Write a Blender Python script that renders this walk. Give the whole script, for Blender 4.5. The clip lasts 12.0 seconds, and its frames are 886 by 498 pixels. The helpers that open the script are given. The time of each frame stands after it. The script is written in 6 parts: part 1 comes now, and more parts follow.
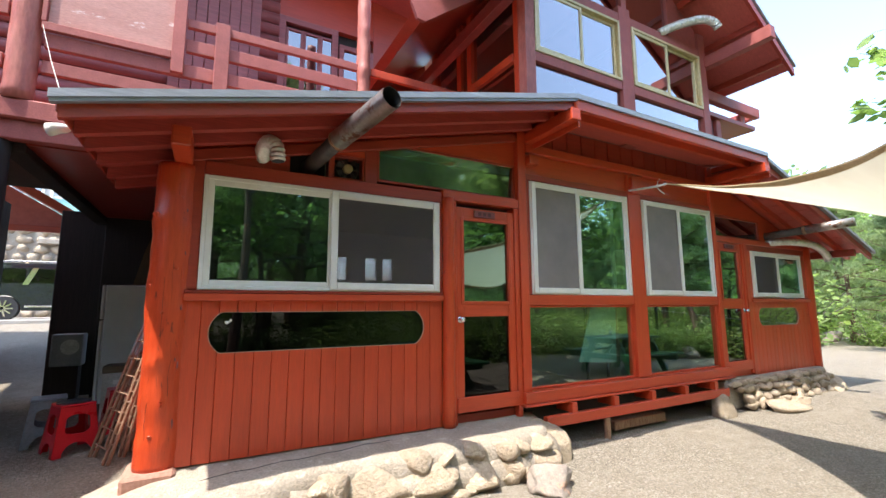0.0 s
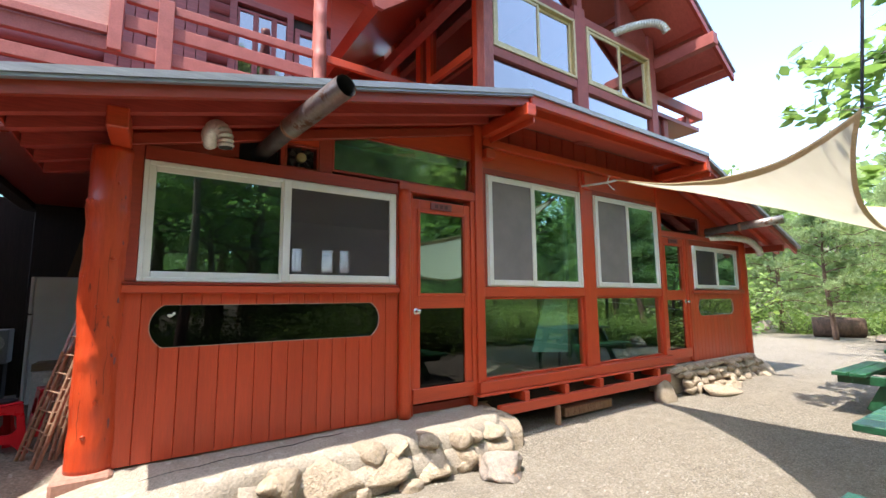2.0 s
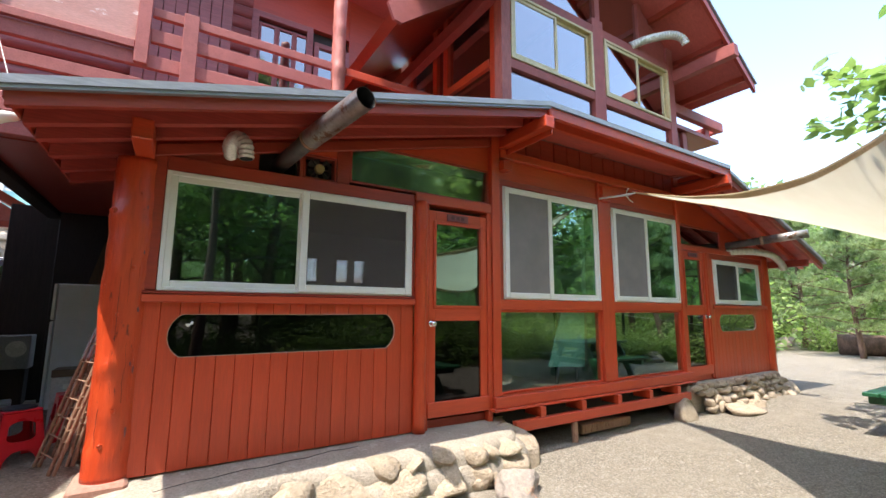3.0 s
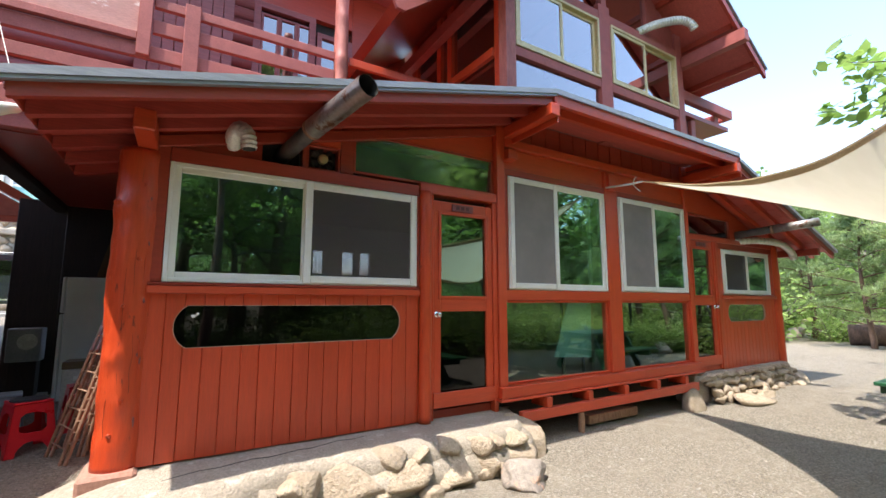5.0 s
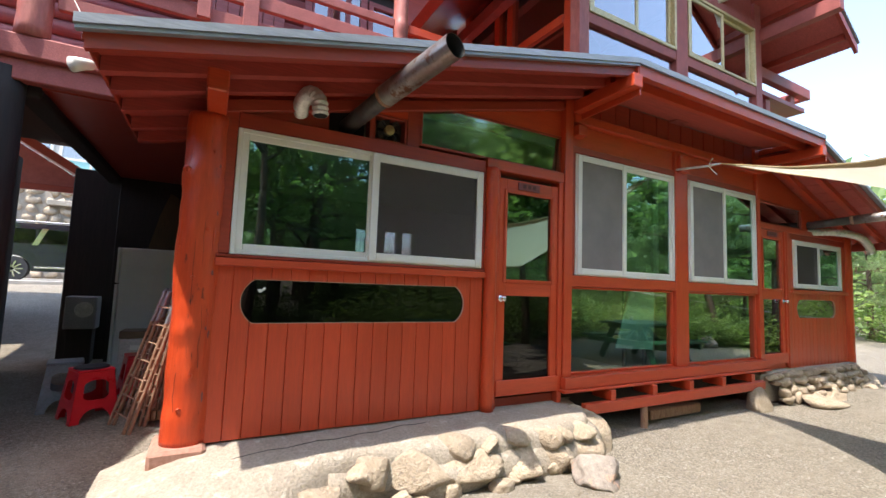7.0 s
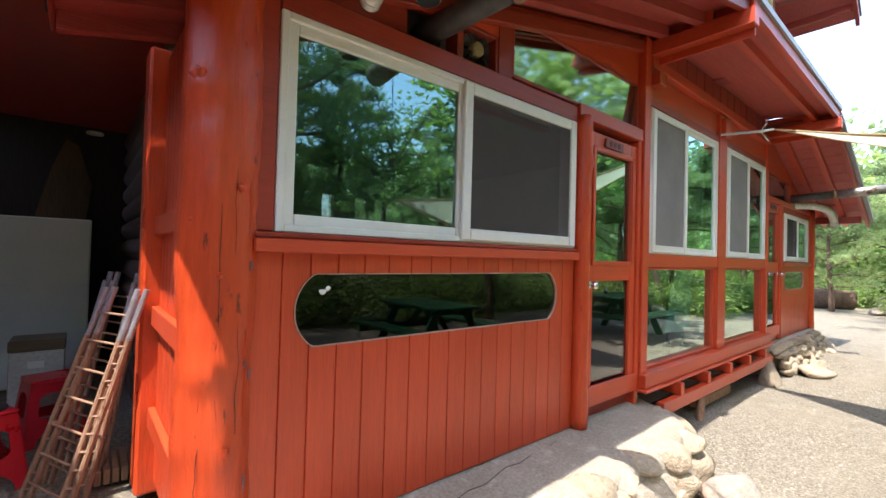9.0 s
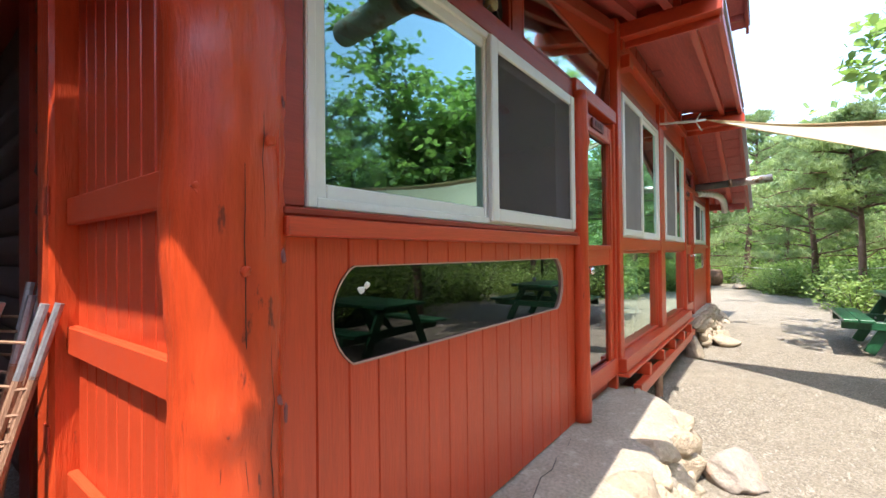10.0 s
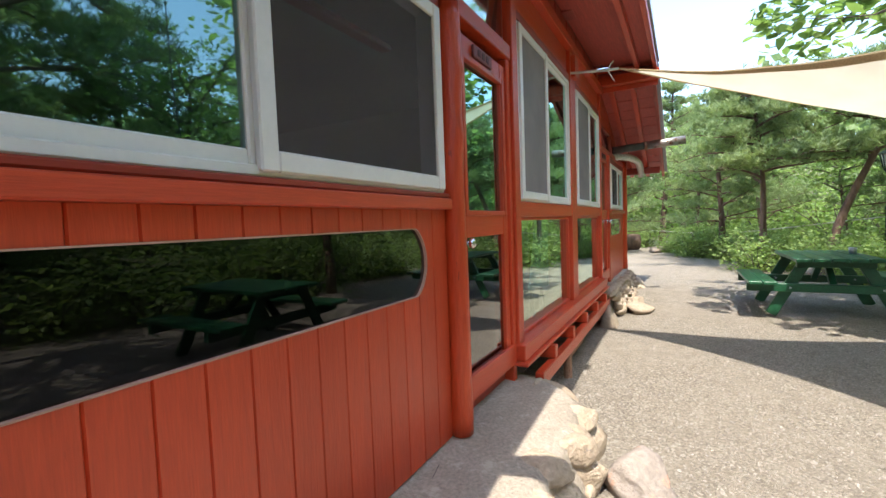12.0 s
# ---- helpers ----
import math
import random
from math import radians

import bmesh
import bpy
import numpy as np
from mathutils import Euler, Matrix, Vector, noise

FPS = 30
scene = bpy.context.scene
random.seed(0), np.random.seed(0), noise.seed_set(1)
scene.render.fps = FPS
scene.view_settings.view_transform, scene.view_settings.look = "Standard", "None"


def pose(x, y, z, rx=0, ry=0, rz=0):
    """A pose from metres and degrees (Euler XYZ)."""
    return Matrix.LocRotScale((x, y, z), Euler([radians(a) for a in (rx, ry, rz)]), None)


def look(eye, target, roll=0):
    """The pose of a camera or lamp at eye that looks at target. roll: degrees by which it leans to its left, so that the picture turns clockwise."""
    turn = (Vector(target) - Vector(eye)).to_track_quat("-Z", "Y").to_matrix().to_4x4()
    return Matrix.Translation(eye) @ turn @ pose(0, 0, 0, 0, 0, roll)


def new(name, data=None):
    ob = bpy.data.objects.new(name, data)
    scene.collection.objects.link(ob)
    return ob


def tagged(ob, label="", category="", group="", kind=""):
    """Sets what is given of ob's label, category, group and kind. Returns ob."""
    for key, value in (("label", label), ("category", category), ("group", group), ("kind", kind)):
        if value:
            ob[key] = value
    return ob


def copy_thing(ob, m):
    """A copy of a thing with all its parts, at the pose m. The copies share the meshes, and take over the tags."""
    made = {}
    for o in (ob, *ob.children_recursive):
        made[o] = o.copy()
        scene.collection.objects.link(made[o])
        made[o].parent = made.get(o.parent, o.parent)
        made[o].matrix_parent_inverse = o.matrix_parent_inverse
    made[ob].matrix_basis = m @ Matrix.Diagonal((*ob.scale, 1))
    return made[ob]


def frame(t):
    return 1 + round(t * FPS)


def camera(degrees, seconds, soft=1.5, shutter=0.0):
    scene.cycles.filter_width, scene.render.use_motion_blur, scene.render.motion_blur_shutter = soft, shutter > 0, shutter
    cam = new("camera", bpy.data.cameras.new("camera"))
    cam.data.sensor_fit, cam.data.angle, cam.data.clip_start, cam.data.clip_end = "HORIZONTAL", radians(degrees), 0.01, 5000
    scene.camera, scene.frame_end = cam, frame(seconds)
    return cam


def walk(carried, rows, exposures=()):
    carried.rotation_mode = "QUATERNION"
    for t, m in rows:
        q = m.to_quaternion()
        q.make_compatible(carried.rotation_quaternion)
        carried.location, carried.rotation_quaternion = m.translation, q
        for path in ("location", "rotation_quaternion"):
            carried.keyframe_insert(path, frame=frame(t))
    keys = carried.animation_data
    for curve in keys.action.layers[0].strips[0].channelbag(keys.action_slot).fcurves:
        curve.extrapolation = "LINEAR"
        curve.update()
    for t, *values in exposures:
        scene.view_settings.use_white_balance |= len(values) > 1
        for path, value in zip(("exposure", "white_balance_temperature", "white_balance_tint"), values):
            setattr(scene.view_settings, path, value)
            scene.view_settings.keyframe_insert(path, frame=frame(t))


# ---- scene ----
cam = camera(91.4, 12.0)
PATH = [
    (0, (0.237, -0.063, 1.352), (1.18, 1.681, 1.619), -0.3),
    (0.5, (0.261, -0.07, 1.344), (1.269, 1.641, 1.581), -0.6),
    (1, (0.27, -0.082, 1.347), (1.336, 1.597, 1.56), -0.7),
    (1.5, (0.277, -0.089, 1.338), (1.374, 1.57, 1.548), -0.7),
    (2, (0.269, -0.088, 1.346), (1.369, 1.566, 1.578), -0.5),
    (2.5, (0.261, -0.068, 1.359), (1.337, 1.597, 1.623), -0.1),
    (3, (0.256, -0.048, 1.362), (1.303, 1.632, 1.642), 0.3),
    (5, (0.278, -0.03, 1.343), (1.304, 1.668, 1.59), -0.0),
    (5.5, (0.278, -0.018, 1.329), (1.29, 1.693, 1.552), 0.7),
    (6, (0.259, 0.039, 1.328), (1.255, 1.761, 1.532), 1.2),
    (6.5, (0.169, 0.172, 1.339), (1.14, 1.91, 1.522), 1.4),
    (7, (0.079, 0.326, 1.328), (1.013, 2.086, 1.498), 2.1),
    (7.5, (0.01, 0.624, 1.305), (0.908, 2.402, 1.485), 3.1),
    (7.7, (-0.028, 0.748, 1.309), (0.878, 2.522, 1.485), 3.4),
    (9.3, (-0.434, 1.975, 1.413), (0.955, 3.415, 1.421), 0.8),
    (9.5, (-0.466, 2.105, 1.402), (0.99, 3.475, 1.42), 0.2),
    (10, (-0.505, 2.402, 1.359), (1.09, 3.608, 1.38), -0.6),
    (10.5, (-0.53, 2.645, 1.378), (1.159, 3.716, 1.382), -1.5),
    (11, (-0.407, 2.603, 1.386), (1.31, 3.629, 1.351), -2.7),
    (11.5, (-0.06, 2.48, 1.371), (1.694, 3.438, 1.297), -2.7),
    (12, (0.317, 2.395, 1.342), (2.062, 3.366, 1.225), -2.1),
]
walk(cam, [(t, look(eye, target, roll)) for t, eye, target, roll in PATH],
     [(0, 3.06), (2.5, 3.02), (5, 2.88), (6.5, 2.84), (7.5, 3.02), (9.5, 3.25), (10.5, 3.12), (11.2, 3.0), (12, 2.92)])

# ---- world, sun, exposure ----
SUN_FROM = Vector((-0.39, -0.163, 1.0)).normalized()
world = bpy.data.worlds.new("sky_world")
scene.world = world
world.use_nodes = True
wn = world.node_tree
sky = wn.nodes.new("ShaderNodeTexSky")
sky.sky_type = "NISHITA"
sky.sun_disc = False
sky.sun_elevation = math.asin(SUN_FROM.z)
sky.sun_rotation = math.atan2(SUN_FROM.x, SUN_FROM.y)
sky.air_density, sky.dust_density, sky.ozone_density = 1.0, 1.3, 1.2
wn.links.new(sky.outputs[0], wn.nodes["Background"].inputs[0])
wn.nodes["Background"].inputs[1].default_value = 0.09
sun = new("sun", bpy.data.lights.new("sun", "SUN"))
sun.data.energy, sun.data.angle, sun.data.color = 1.3, radians(0.53), (1.0, 0.94, 0.86)
sun.matrix_world = look(SUN_FROM * 30, (0, 0, 0))


# ---- materials ----
def nodes_of(name):
    m = bpy.data.materials.new(name)
    m.use_nodes = True
    n, l = m.node_tree.nodes, m.node_tree.links
    return m, n, l, n["Principled BSDF"]


def noise_node(n, l, scale, stretch=(1, 1, 1), detail=5.0, rough=0.6):
    geo, mp, tex = n.new("ShaderNodeNewGeometry"), n.new("ShaderNodeMapping"), n.new("ShaderNodeTexNoise")
    mp.inputs["Scale"].default_value = stretch
    l.new(geo.outputs["Position"], mp.inputs[0])
    l.new(mp.outputs[0], tex.inputs["Vector"])
    tex.inputs["Scale"].default_value, tex.inputs["Detail"].default_value = scale, detail
    tex.inputs["Roughness"].default_value = rough
    return tex


def ramp_node(n, stops):
    r = n.new("ShaderNodeValToRGB")
    e = r.color_ramp.elements
    while len(e) < len(stops):
        e.new(0.5)
    for el, (p, c) in zip(e, stops):
        el.position, el.color = p, (*c, 1)
    return r


def mix_color(n, l, fac, a, b, mode="MIX"):
    x = n.new("ShaderNodeMix")
    x.data_type, x.blend_type = "RGBA", mode
    for sock, v in ((x.inputs[0], fac), (x.inputs[6], a), (x.inputs[7], b)):
        if isinstance(v, (int, float)):
            sock.default_value = v
        elif isinstance(v, tuple):
            sock.default_value = (*v, 1)
        else:
            l.new(v, sock)
    return x.outputs[2]


def surface(name, low, high, scale=6, stretch=(1, 1, 1), rough=0.6, bump=0.1, fine=60, metal=0.0, wear=None, wear_at=0.72, rnd=0.0, coat=0.0, grain=0.2, spec=0.5):
    """A surface whose colour wanders from low to high at two scales, with fine relief and, if given, worn spots."""
    m, n, l, b = nodes_of(name)
    a = noise_node(n, l, scale, stretch)
    f = noise_node(n, l, fine, stretch, 4)
    r = ramp_node(n, [(0.3, low), (0.7, high)])
    l.new(a.outputs[0], r.inputs[0])
    g = ramp_node(n, [(0.25, (1 - grain * 1.3,) * 3), (0.75, (1 + grain * 0.6,) * 3)])
    l.new(f.outputs[0], g.inputs[0])
    col = mix_color(n, l, 1.0, r.outputs[0], g.outputs[0], "MULTIPLY")
    if rnd:
        o = n.new("ShaderNodeObjectInfo")
        rr = ramp_node(n, [(0.0, (1 - rnd,) * 3), (1.0, (1 + rnd,) * 3)])
        l.new(o.outputs["Random"], rr.inputs[0])
        col = mix_color(n, l, 1.0, col, rr.outputs[0], "MULTIPLY")
    if wear:
        w = noise_node(n, l, scale * 2.3, tuple(0.5 + 0.5 * s for s in stretch), 8, 0.7)
        wr = ramp_node(n, [(wear_at - 0.03, (0, 0, 0)), (wear_at + 0.03, (1, 1, 1))])
        l.new(w.outputs[0], wr.inputs[0])
        col = mix_color(n, l, wr.outputs[0], col, wear)
    l.new(col, b.inputs["Base Color"])
    b.inputs["Metallic"].default_value = metal
    rm = n.new("ShaderNodeMapRange")
    rm.inputs["To Min"].default_value, rm.inputs["To Max"].default_value = max(rough - 0.12, 0.02), min(rough + 0.12, 1)
    l.new(a.outputs[0], rm.inputs[0])
    l.new(rm.outputs[0], b.inputs["Roughness"])
    b.inputs["Coat Weight"].default_value = coat
    b.inputs["Specular IOR Level"].default_value = spec
    bp = n.new("ShaderNodeBump")
    bp.inputs["Strength"].default_value, bp.inputs["Distance"].default_value = bump, 0.02
    l.new(f.outputs[0], bp.inputs["Height"])
    l.new(bp.outputs[0], b.inputs["Normal"])
    return m


def glass(name, tint, curve, rough=0.0, sheen=(0.95, 0.97, 1.0)):
    """Coated pane: the mirror share rises with the slant, the rest is seen through, tinted."""
    m, n, l, b = nodes_of(name)
    n.remove(b)
    fr, gl, tr, mx = n.new("ShaderNodeLayerWeight"), n.new("ShaderNodeBsdfGlossy"), n.new("ShaderNodeBsdfTransparent"), n.new("ShaderNodeMixShader")
    fr.inputs["Blend"].default_value = 0.5
    share = ramp_node(n, [(at, (v, v, v)) for at, v in curve])
    l.new(fr.outputs["Facing"], share.inputs[0])
    gl.inputs["Color"].default_value = (*sheen, 1)
    gl.inputs["Roughness"].default_value = rough
    tr.inputs[0].default_value = (*tint, 1)
    wob = noise_node(n, l, 1.1, (1, 1, 1), 1)
    bp = n.new("ShaderNodeBump")
    bp.inputs["Strength"].default_value, bp.inputs["Distance"].default_value = 0.025, 0.02
    l.new(wob.outputs[0], bp.inputs["Height"])
    l.new(bp.outputs[0], gl.inputs["Normal"])
    l.new(share.outputs[0], mx.inputs[0])
    l.new(tr.outputs[0], mx.inputs[1])
    l.new(gl.outputs[0], mx.inputs[2])
    l.new(mx.outputs[0], n["Material Output"].inputs[0])
    return m


def clear_material():
    m, n, l, b = nodes_of("clear_back_face")
    tr = n.new("ShaderNodeBsdfTransparent")
    l.new(tr.outputs[0], n["Material Output"].inputs[0])
    n.remove(b)
    return m


def screen_mesh(name, col, open_share):
    m, n, l, b = nodes_of(name)
    tr, mx = n.new("ShaderNodeBsdfTransparent"), n.new("ShaderNodeMixShader")
    t = noise_node(n, l, 3, (1, 1, 1), 3)
    r = ramp_node(n, [(0.3, tuple(c * 0.85 for c in col)), (0.7, tuple(c * 1.1 for c in col))])
    l.new(t.outputs[0], r.inputs[0])
    l.new(r.outputs[0], b.inputs["Base Color"])
    b.inputs["Roughness"].default_value = 0.8
    mx.inputs[0].default_value = open_share
    l.new(b.outputs[0], mx.inputs[1])
    l.new(tr.outputs[0], mx.inputs[2])
    l.new(mx.outputs[0], n["Material Output"].inputs[0])
    return m


def leafy(name, dark, light, through_share=0.35):
    m, n, l, b = nodes_of(name)
    geo = n.new("ShaderNodeNewGeometry")
    r = ramp_node(n, [(0.0, dark), (1.0, light)])
    l.new(geo.outputs["Random Per Island"], r.inputs[0])
    big = noise_node(n, l, 0.9, (1, 1, 1), 2)
    g = ramp_node(n, [(0.3, (0.65, 0.7, 0.7)), (0.7, (1.15, 1.1, 1.0))])
    l.new(big.outputs[0], g.inputs[0])
    col = mix_color(n, l, 1.0, r.outputs[0], g.outputs[0], "MULTIPLY")
    l.new(col, b.inputs["Base Color"])
    b.inputs["Roughness"].default_value = 0.6
    tl, mx = n.new("ShaderNodeBsdfTranslucent"), n.new("ShaderNodeMixShader")
    l.new(mix_color(n, l, 1.0, col, (1.02, 1.06, 0.74), "MULTIPLY"), tl.inputs[0])
    mx.inputs[0].default_value = through_share
    l.new(b.outputs[0], mx.inputs[1])
    l.new(tl.outputs[0], mx.inputs[2])
    l.new(mx.outputs[0], n["Material Output"].inputs[0])
    return m


COATED = ((0.0, 0.24), (0.3, 0.29), (0.5, 0.45), (0.72, 0.70), (1.0, 1.0))
PLAIN = ((0.0, 0.04), (0.3, 0.06), (0.5, 0.20), (0.72, 0.42), (1.0, 1.0))
UP, ALONG = (14, 14, 0.9), (0.9, 14, 14)
M_red = surface("red_stain", (0.50, 0.052, 0.016), (0.58, 0.066, 0.020), 2.5, UP, 0.36, 0.14, 14, rnd=0.08, grain=0.12, wear=(0.40, 0.040, 0.014), wear_at=0.70, spec=0.6)
M_redx = surface("red_stain_lengthwise", (0.48, 0.050, 0.016), (0.57, 0.066, 0.020), 2.5, ALONG, 0.36, 0.14, 14, rnd=0.08, grain=0.13, wear=(0.37, 0.037, 0.014), wear_at=0.70, spec=0.6)
M_log = surface("red_log_paint", (0.50, 0.052, 0.014), (0.60, 0.072, 0.019), 3, (5, 5, 0.8), 0.34, 0.3, 11, wear=(0.17, 0.022, 0.013), wear_at=0.66, grain=0.12)
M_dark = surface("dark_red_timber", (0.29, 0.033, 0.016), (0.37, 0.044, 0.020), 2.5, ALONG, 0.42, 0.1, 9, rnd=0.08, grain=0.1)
# darker soffit red: the deeper shade under these roofs is in the colour
M_roofunder = surface("red_soffit_shaded", (0.34, 0.046, 0.032), (0.42, 0.060, 0.043), 2, ALONG, 0.6, 0.1, 8)
# pinkish faded soffit, base also lightened to stand for light bounced off the ground
M_soffit = surface("pinkish_soffit_lifted", (0.44, 0.085, 0.065), (0.54, 0.112, 0.088), 2, ALONG, 0.55, 0.1, 8)
M_faded = surface("faded_red_paint", (0.31, 0.068, 0.056), (0.41, 0.100, 0.082), 3, (3, 3, 3), 0.6, 0.15, 30, wear=(0.17, 0.035, 0.03), wear_at=0.7, rnd=0.06)
M_fadedlog = surface("faded_log_paint", (0.34, 0.08, 0.06), (0.47, 0.15, 0.11), 4, (3, 3, 0.8), 0.55, 0.3, 14, wear=(0.16, 0.05, 0.035), wear_at=0.7)
M_purple = surface("faded_purple_brown", (0.19, 0.05, 0.05), (0.27, 0.08, 0.08), 2, ALONG, 0.55, 0.15, 10, rnd=0.1)
# near black: shade of passage, recesses and hollows is put into the colour
M_black = surface("near_black_fill", (0.012, 0.009, 0.008), (0.03, 0.022, 0.02), 3, UP, 0.8, 0.2, 12)
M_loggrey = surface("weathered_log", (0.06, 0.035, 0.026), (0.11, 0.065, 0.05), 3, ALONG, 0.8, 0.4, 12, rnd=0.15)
M_pvc = surface("white_window_plastic", (0.70, 0.68, 0.61), (0.77, 0.75, 0.69), 4, (1, 1, 1), 0.35, 0.01, 40, grain=0.03)
M_gold = surface("gold_anodised_frame", (0.55, 0.42, 0.20), (0.66, 0.52, 0.28), 4, (1, 1, 1), 0.4, 0.03, 40, metal=0.3)
M_glass = glass("green_coated_glass", (0.30, 0.42, 0.35), COATED, 0.02, sheen=(0.56, 0.88, 0.83))
M_lowglass = glass("pale_green_glass", (0.62, 0.78, 0.72), COATED, 0.01, sheen=(0.80, 0.95, 0.86))
M_hazyglass = glass("dusty_green_glass", (0.30, 0.40, 0.35), COATED, 0.06, sheen=(0.78, 0.98, 0.94))
M_darkglass = glass("dark_tinted_glass", (0.10, 0.13, 0.12), PLAIN)
M_upglass = glass("grey_coated_glass", (0.32, 0.32, 0.35), COATED, sheen=(1.0, 0.95, 0.93))
M_screen = screen_mesh("insect_screen", (0.10, 0.084, 0.075), 0.55)
M_screen_grey = screen_mesh("pale_insect_screen", (0.27, 0.24, 0.22), 0.25)
M_metal = surface("roof_edge_metal", (0.26, 0.27, 0.29), (0.36, 0.37, 0.39), 2, ALONG, 0.45, 0.05, 20, metal=0.4)
M_shingle = surface("grey_shingle", (0.05, 0.05, 0.055), (0.10, 0.10, 0.105), 5, (1, 1, 1), 0.9, 0.4, 60)
M_steel = surface("stained_steel_pipe", (0.27, 0.23, 0.20), (0.46, 0.41, 0.37), 4, (1, 1, 1), 0.34, 0.05, 30, metal=0.75, wear=(0.20, 0.085, 0.045), wear_at=0.58)
M_pipedark = surface("sooty_pipe", (0.045, 0.04, 0.04), (0.12, 0.10, 0.09), 6, (1, 1, 1), 0.5, 0.1, 30, metal=0.3)
M_foil = surface("foil_duct", (0.62, 0.60, 0.55), (0.78, 0.76, 0.70), 14, (1, 1, 1), 0.42, 0.15, 60, metal=0.55)
M_concrete = surface("worn_concrete", (0.32, 0.268, 0.208), (0.41, 0.348, 0.276), 4, (1, 1, 1), 0.9, 0.7, 60, wear=(0.44, 0.385, 0.315), wear_at=0.60, grain=0.28)
M_stone = surface("tan_stone", (0.34, 0.262, 0.182), (0.46, 0.37, 0.272), 11, (1, 1, 1), 0.9, 1.0, 40, wear=(0.25, 0.205, 0.165), wear_at=0.63, rnd=0.16)
M_boulder = surface("grey_boulder", (0.20, 0.165, 0.14), (0.33, 0.28, 0.235), 4, (1, 1, 1), 0.9, 0.7, 30, wear=(0.40, 0.25, 0.18), wear_at=0.58, rnd=0.12)
M_green = surface("green_bench_paint", (0.012, 0.075, 0.032), (0.022, 0.12, 0.052), 3, ALONG, 0.33, 0.1, 10, rnd=0.12)
M_hem = surface("ochre_sail_hem", (0.58, 0.44, 0.22), (0.66, 0.52, 0.29), 4, (1, 1, 1), 0.8, 0.1, 90)
M_rope = surface("pale_rope", (0.55, 0.52, 0.46), (0.70, 0.67, 0.60), 20, (1, 1, 1), 0.8, 0.3, 200)
M_redplastic = surface("red_stool_plastic", (0.55, 0.012, 0.022), (0.66, 0.02, 0.035), 4, (1, 1, 1), 0.3, 0.01, 50, grain=0.04)
M_greyplastic = surface("grey_stool_plastic", (0.16, 0.18, 0.21), (0.24, 0.26, 0.29), 4, (1, 1, 1), 0.45, 0.03, 50)
M_fridge = surface("fridge_enamel", (0.62, 0.63, 0.62), (0.74, 0.75, 0.74), 2, (1, 1, 1), 0.4, 0.01, 60, grain=0.03)
M_chrome = surface("chrome", (0.75, 0.75, 0.75), (0.85, 0.85, 0.85), 5, (1, 1, 1), 0.14, 0.0, 60, metal=1.0)
M_rust = surface("rusty_rail_wood", (0.24, 0.125, 0.075), (0.40, 0.235, 0.15), 8, (6, 6, 1), 0.7, 0.3, 40, wear=(0.17, 0.06, 0.03), wear_at=0.6)
M_greymetal = surface("grey_hinge_metal", (0.35, 0.36, 0.40), (0.5, 0.51, 0.55), 10, (1, 1, 1), 0.4, 0.1, 60, metal=0.6)
M_rubber = surface("black_rubber", (0.012, 0.012, 0.012), (0.025, 0.025, 0.025), 8, (1, 1, 1), 0.6, 0.1, 60)
M_fan = surface("dusty_black_fan", (0.06, 0.055, 0.05), (0.15, 0.13, 0.115), 12, (1, 1, 1), 0.6, 0.2, 60)
M_brass = surface("dusty_brass_hub", (0.38, 0.28, 0.13), (0.55, 0.43, 0.22), 12, (1, 1, 1), 0.45, 0.1, 60, metal=0.4)
M_car = surface("dark_blue_car_paint", (0.014, 0.017, 0.026), (0.02, 0.024, 0.035), 2, (1, 1, 1), 0.22, 0.0, 50, metal=0.4, coat=1.0)
M_plaster = surface("pale_plaster", (0.52, 0.49, 0.44), (0.64, 0.61, 0.56), 3, (1, 1, 1), 0.9, 0.2, 40)
M_room = surface("room_paper", (0.32, 0.28, 0.24), (0.42, 0.37, 0.32), 2, (1, 1, 1), 0.85, 0.05, 40)
M_curtain = surface("grey_curtain", (0.50, 0.48, 0.47), (0.60, 0.58, 0.57), 3, (8, 8, 0.4), 0.85, 0.15, 20)
M_floorin = surface("brown_floor", (0.10, 0.06, 0.035), (0.16, 0.10, 0.06), 3, ALONG, 0.4, 0.05, 20)
M_board = surface("pink_wind_board", (0.46, 0.19, 0.15), (0.56, 0.27, 0.22), 1.2, (0.8, 0.8, 5), 0.5, 0.03, 30, wear=(0.74, 0.62, 0.56), wear_at=0.64)
M_bark = surface("pine_bark", (0.09, 0.055, 0.04), (0.22, 0.13, 0.09), 9, (1, 1, 0.35), 0.95, 1.0, 26)
M_bark2 = surface("grey_bark", (0.10, 0.085, 0.07), (0.19, 0.165, 0.14), 9, (1, 1, 0.35), 0.95, 0.8, 26)
M_needle = leafy("pine_needles", (0.20, 0.28, 0.13), (0.36, 0.45, 0.23), 0.55)
M_leaf = leafy("broad_leaves", (0.20, 0.33, 0.10), (0.36, 0.50, 0.19), 0.55)
M_bush = leafy("shrub_leaves", (0.18, 0.29, 0.09), (0.38, 0.49, 0.18), 0.55)
M_far = leafy("far_foliage", (0.22, 0.32, 0.14), (0.38, 0.48, 0.22), 0.6)
M_ink = surface("dark_lettering", (0.08, 0.02, 0.02), (0.1, 0.03, 0.03), 9)
M_asphalt = surface("pale_road", (0.34, 0.32, 0.29), (0.44, 0.42, 0.38), 3, (1, 1, 1), 0.9, 0.3, 50)
M_teal = surface("teal_blind", (0.30, 0.58, 0.54), (0.38, 0.66, 0.62), 3, (1, 1, 1), 0.7, 0.1, 40)

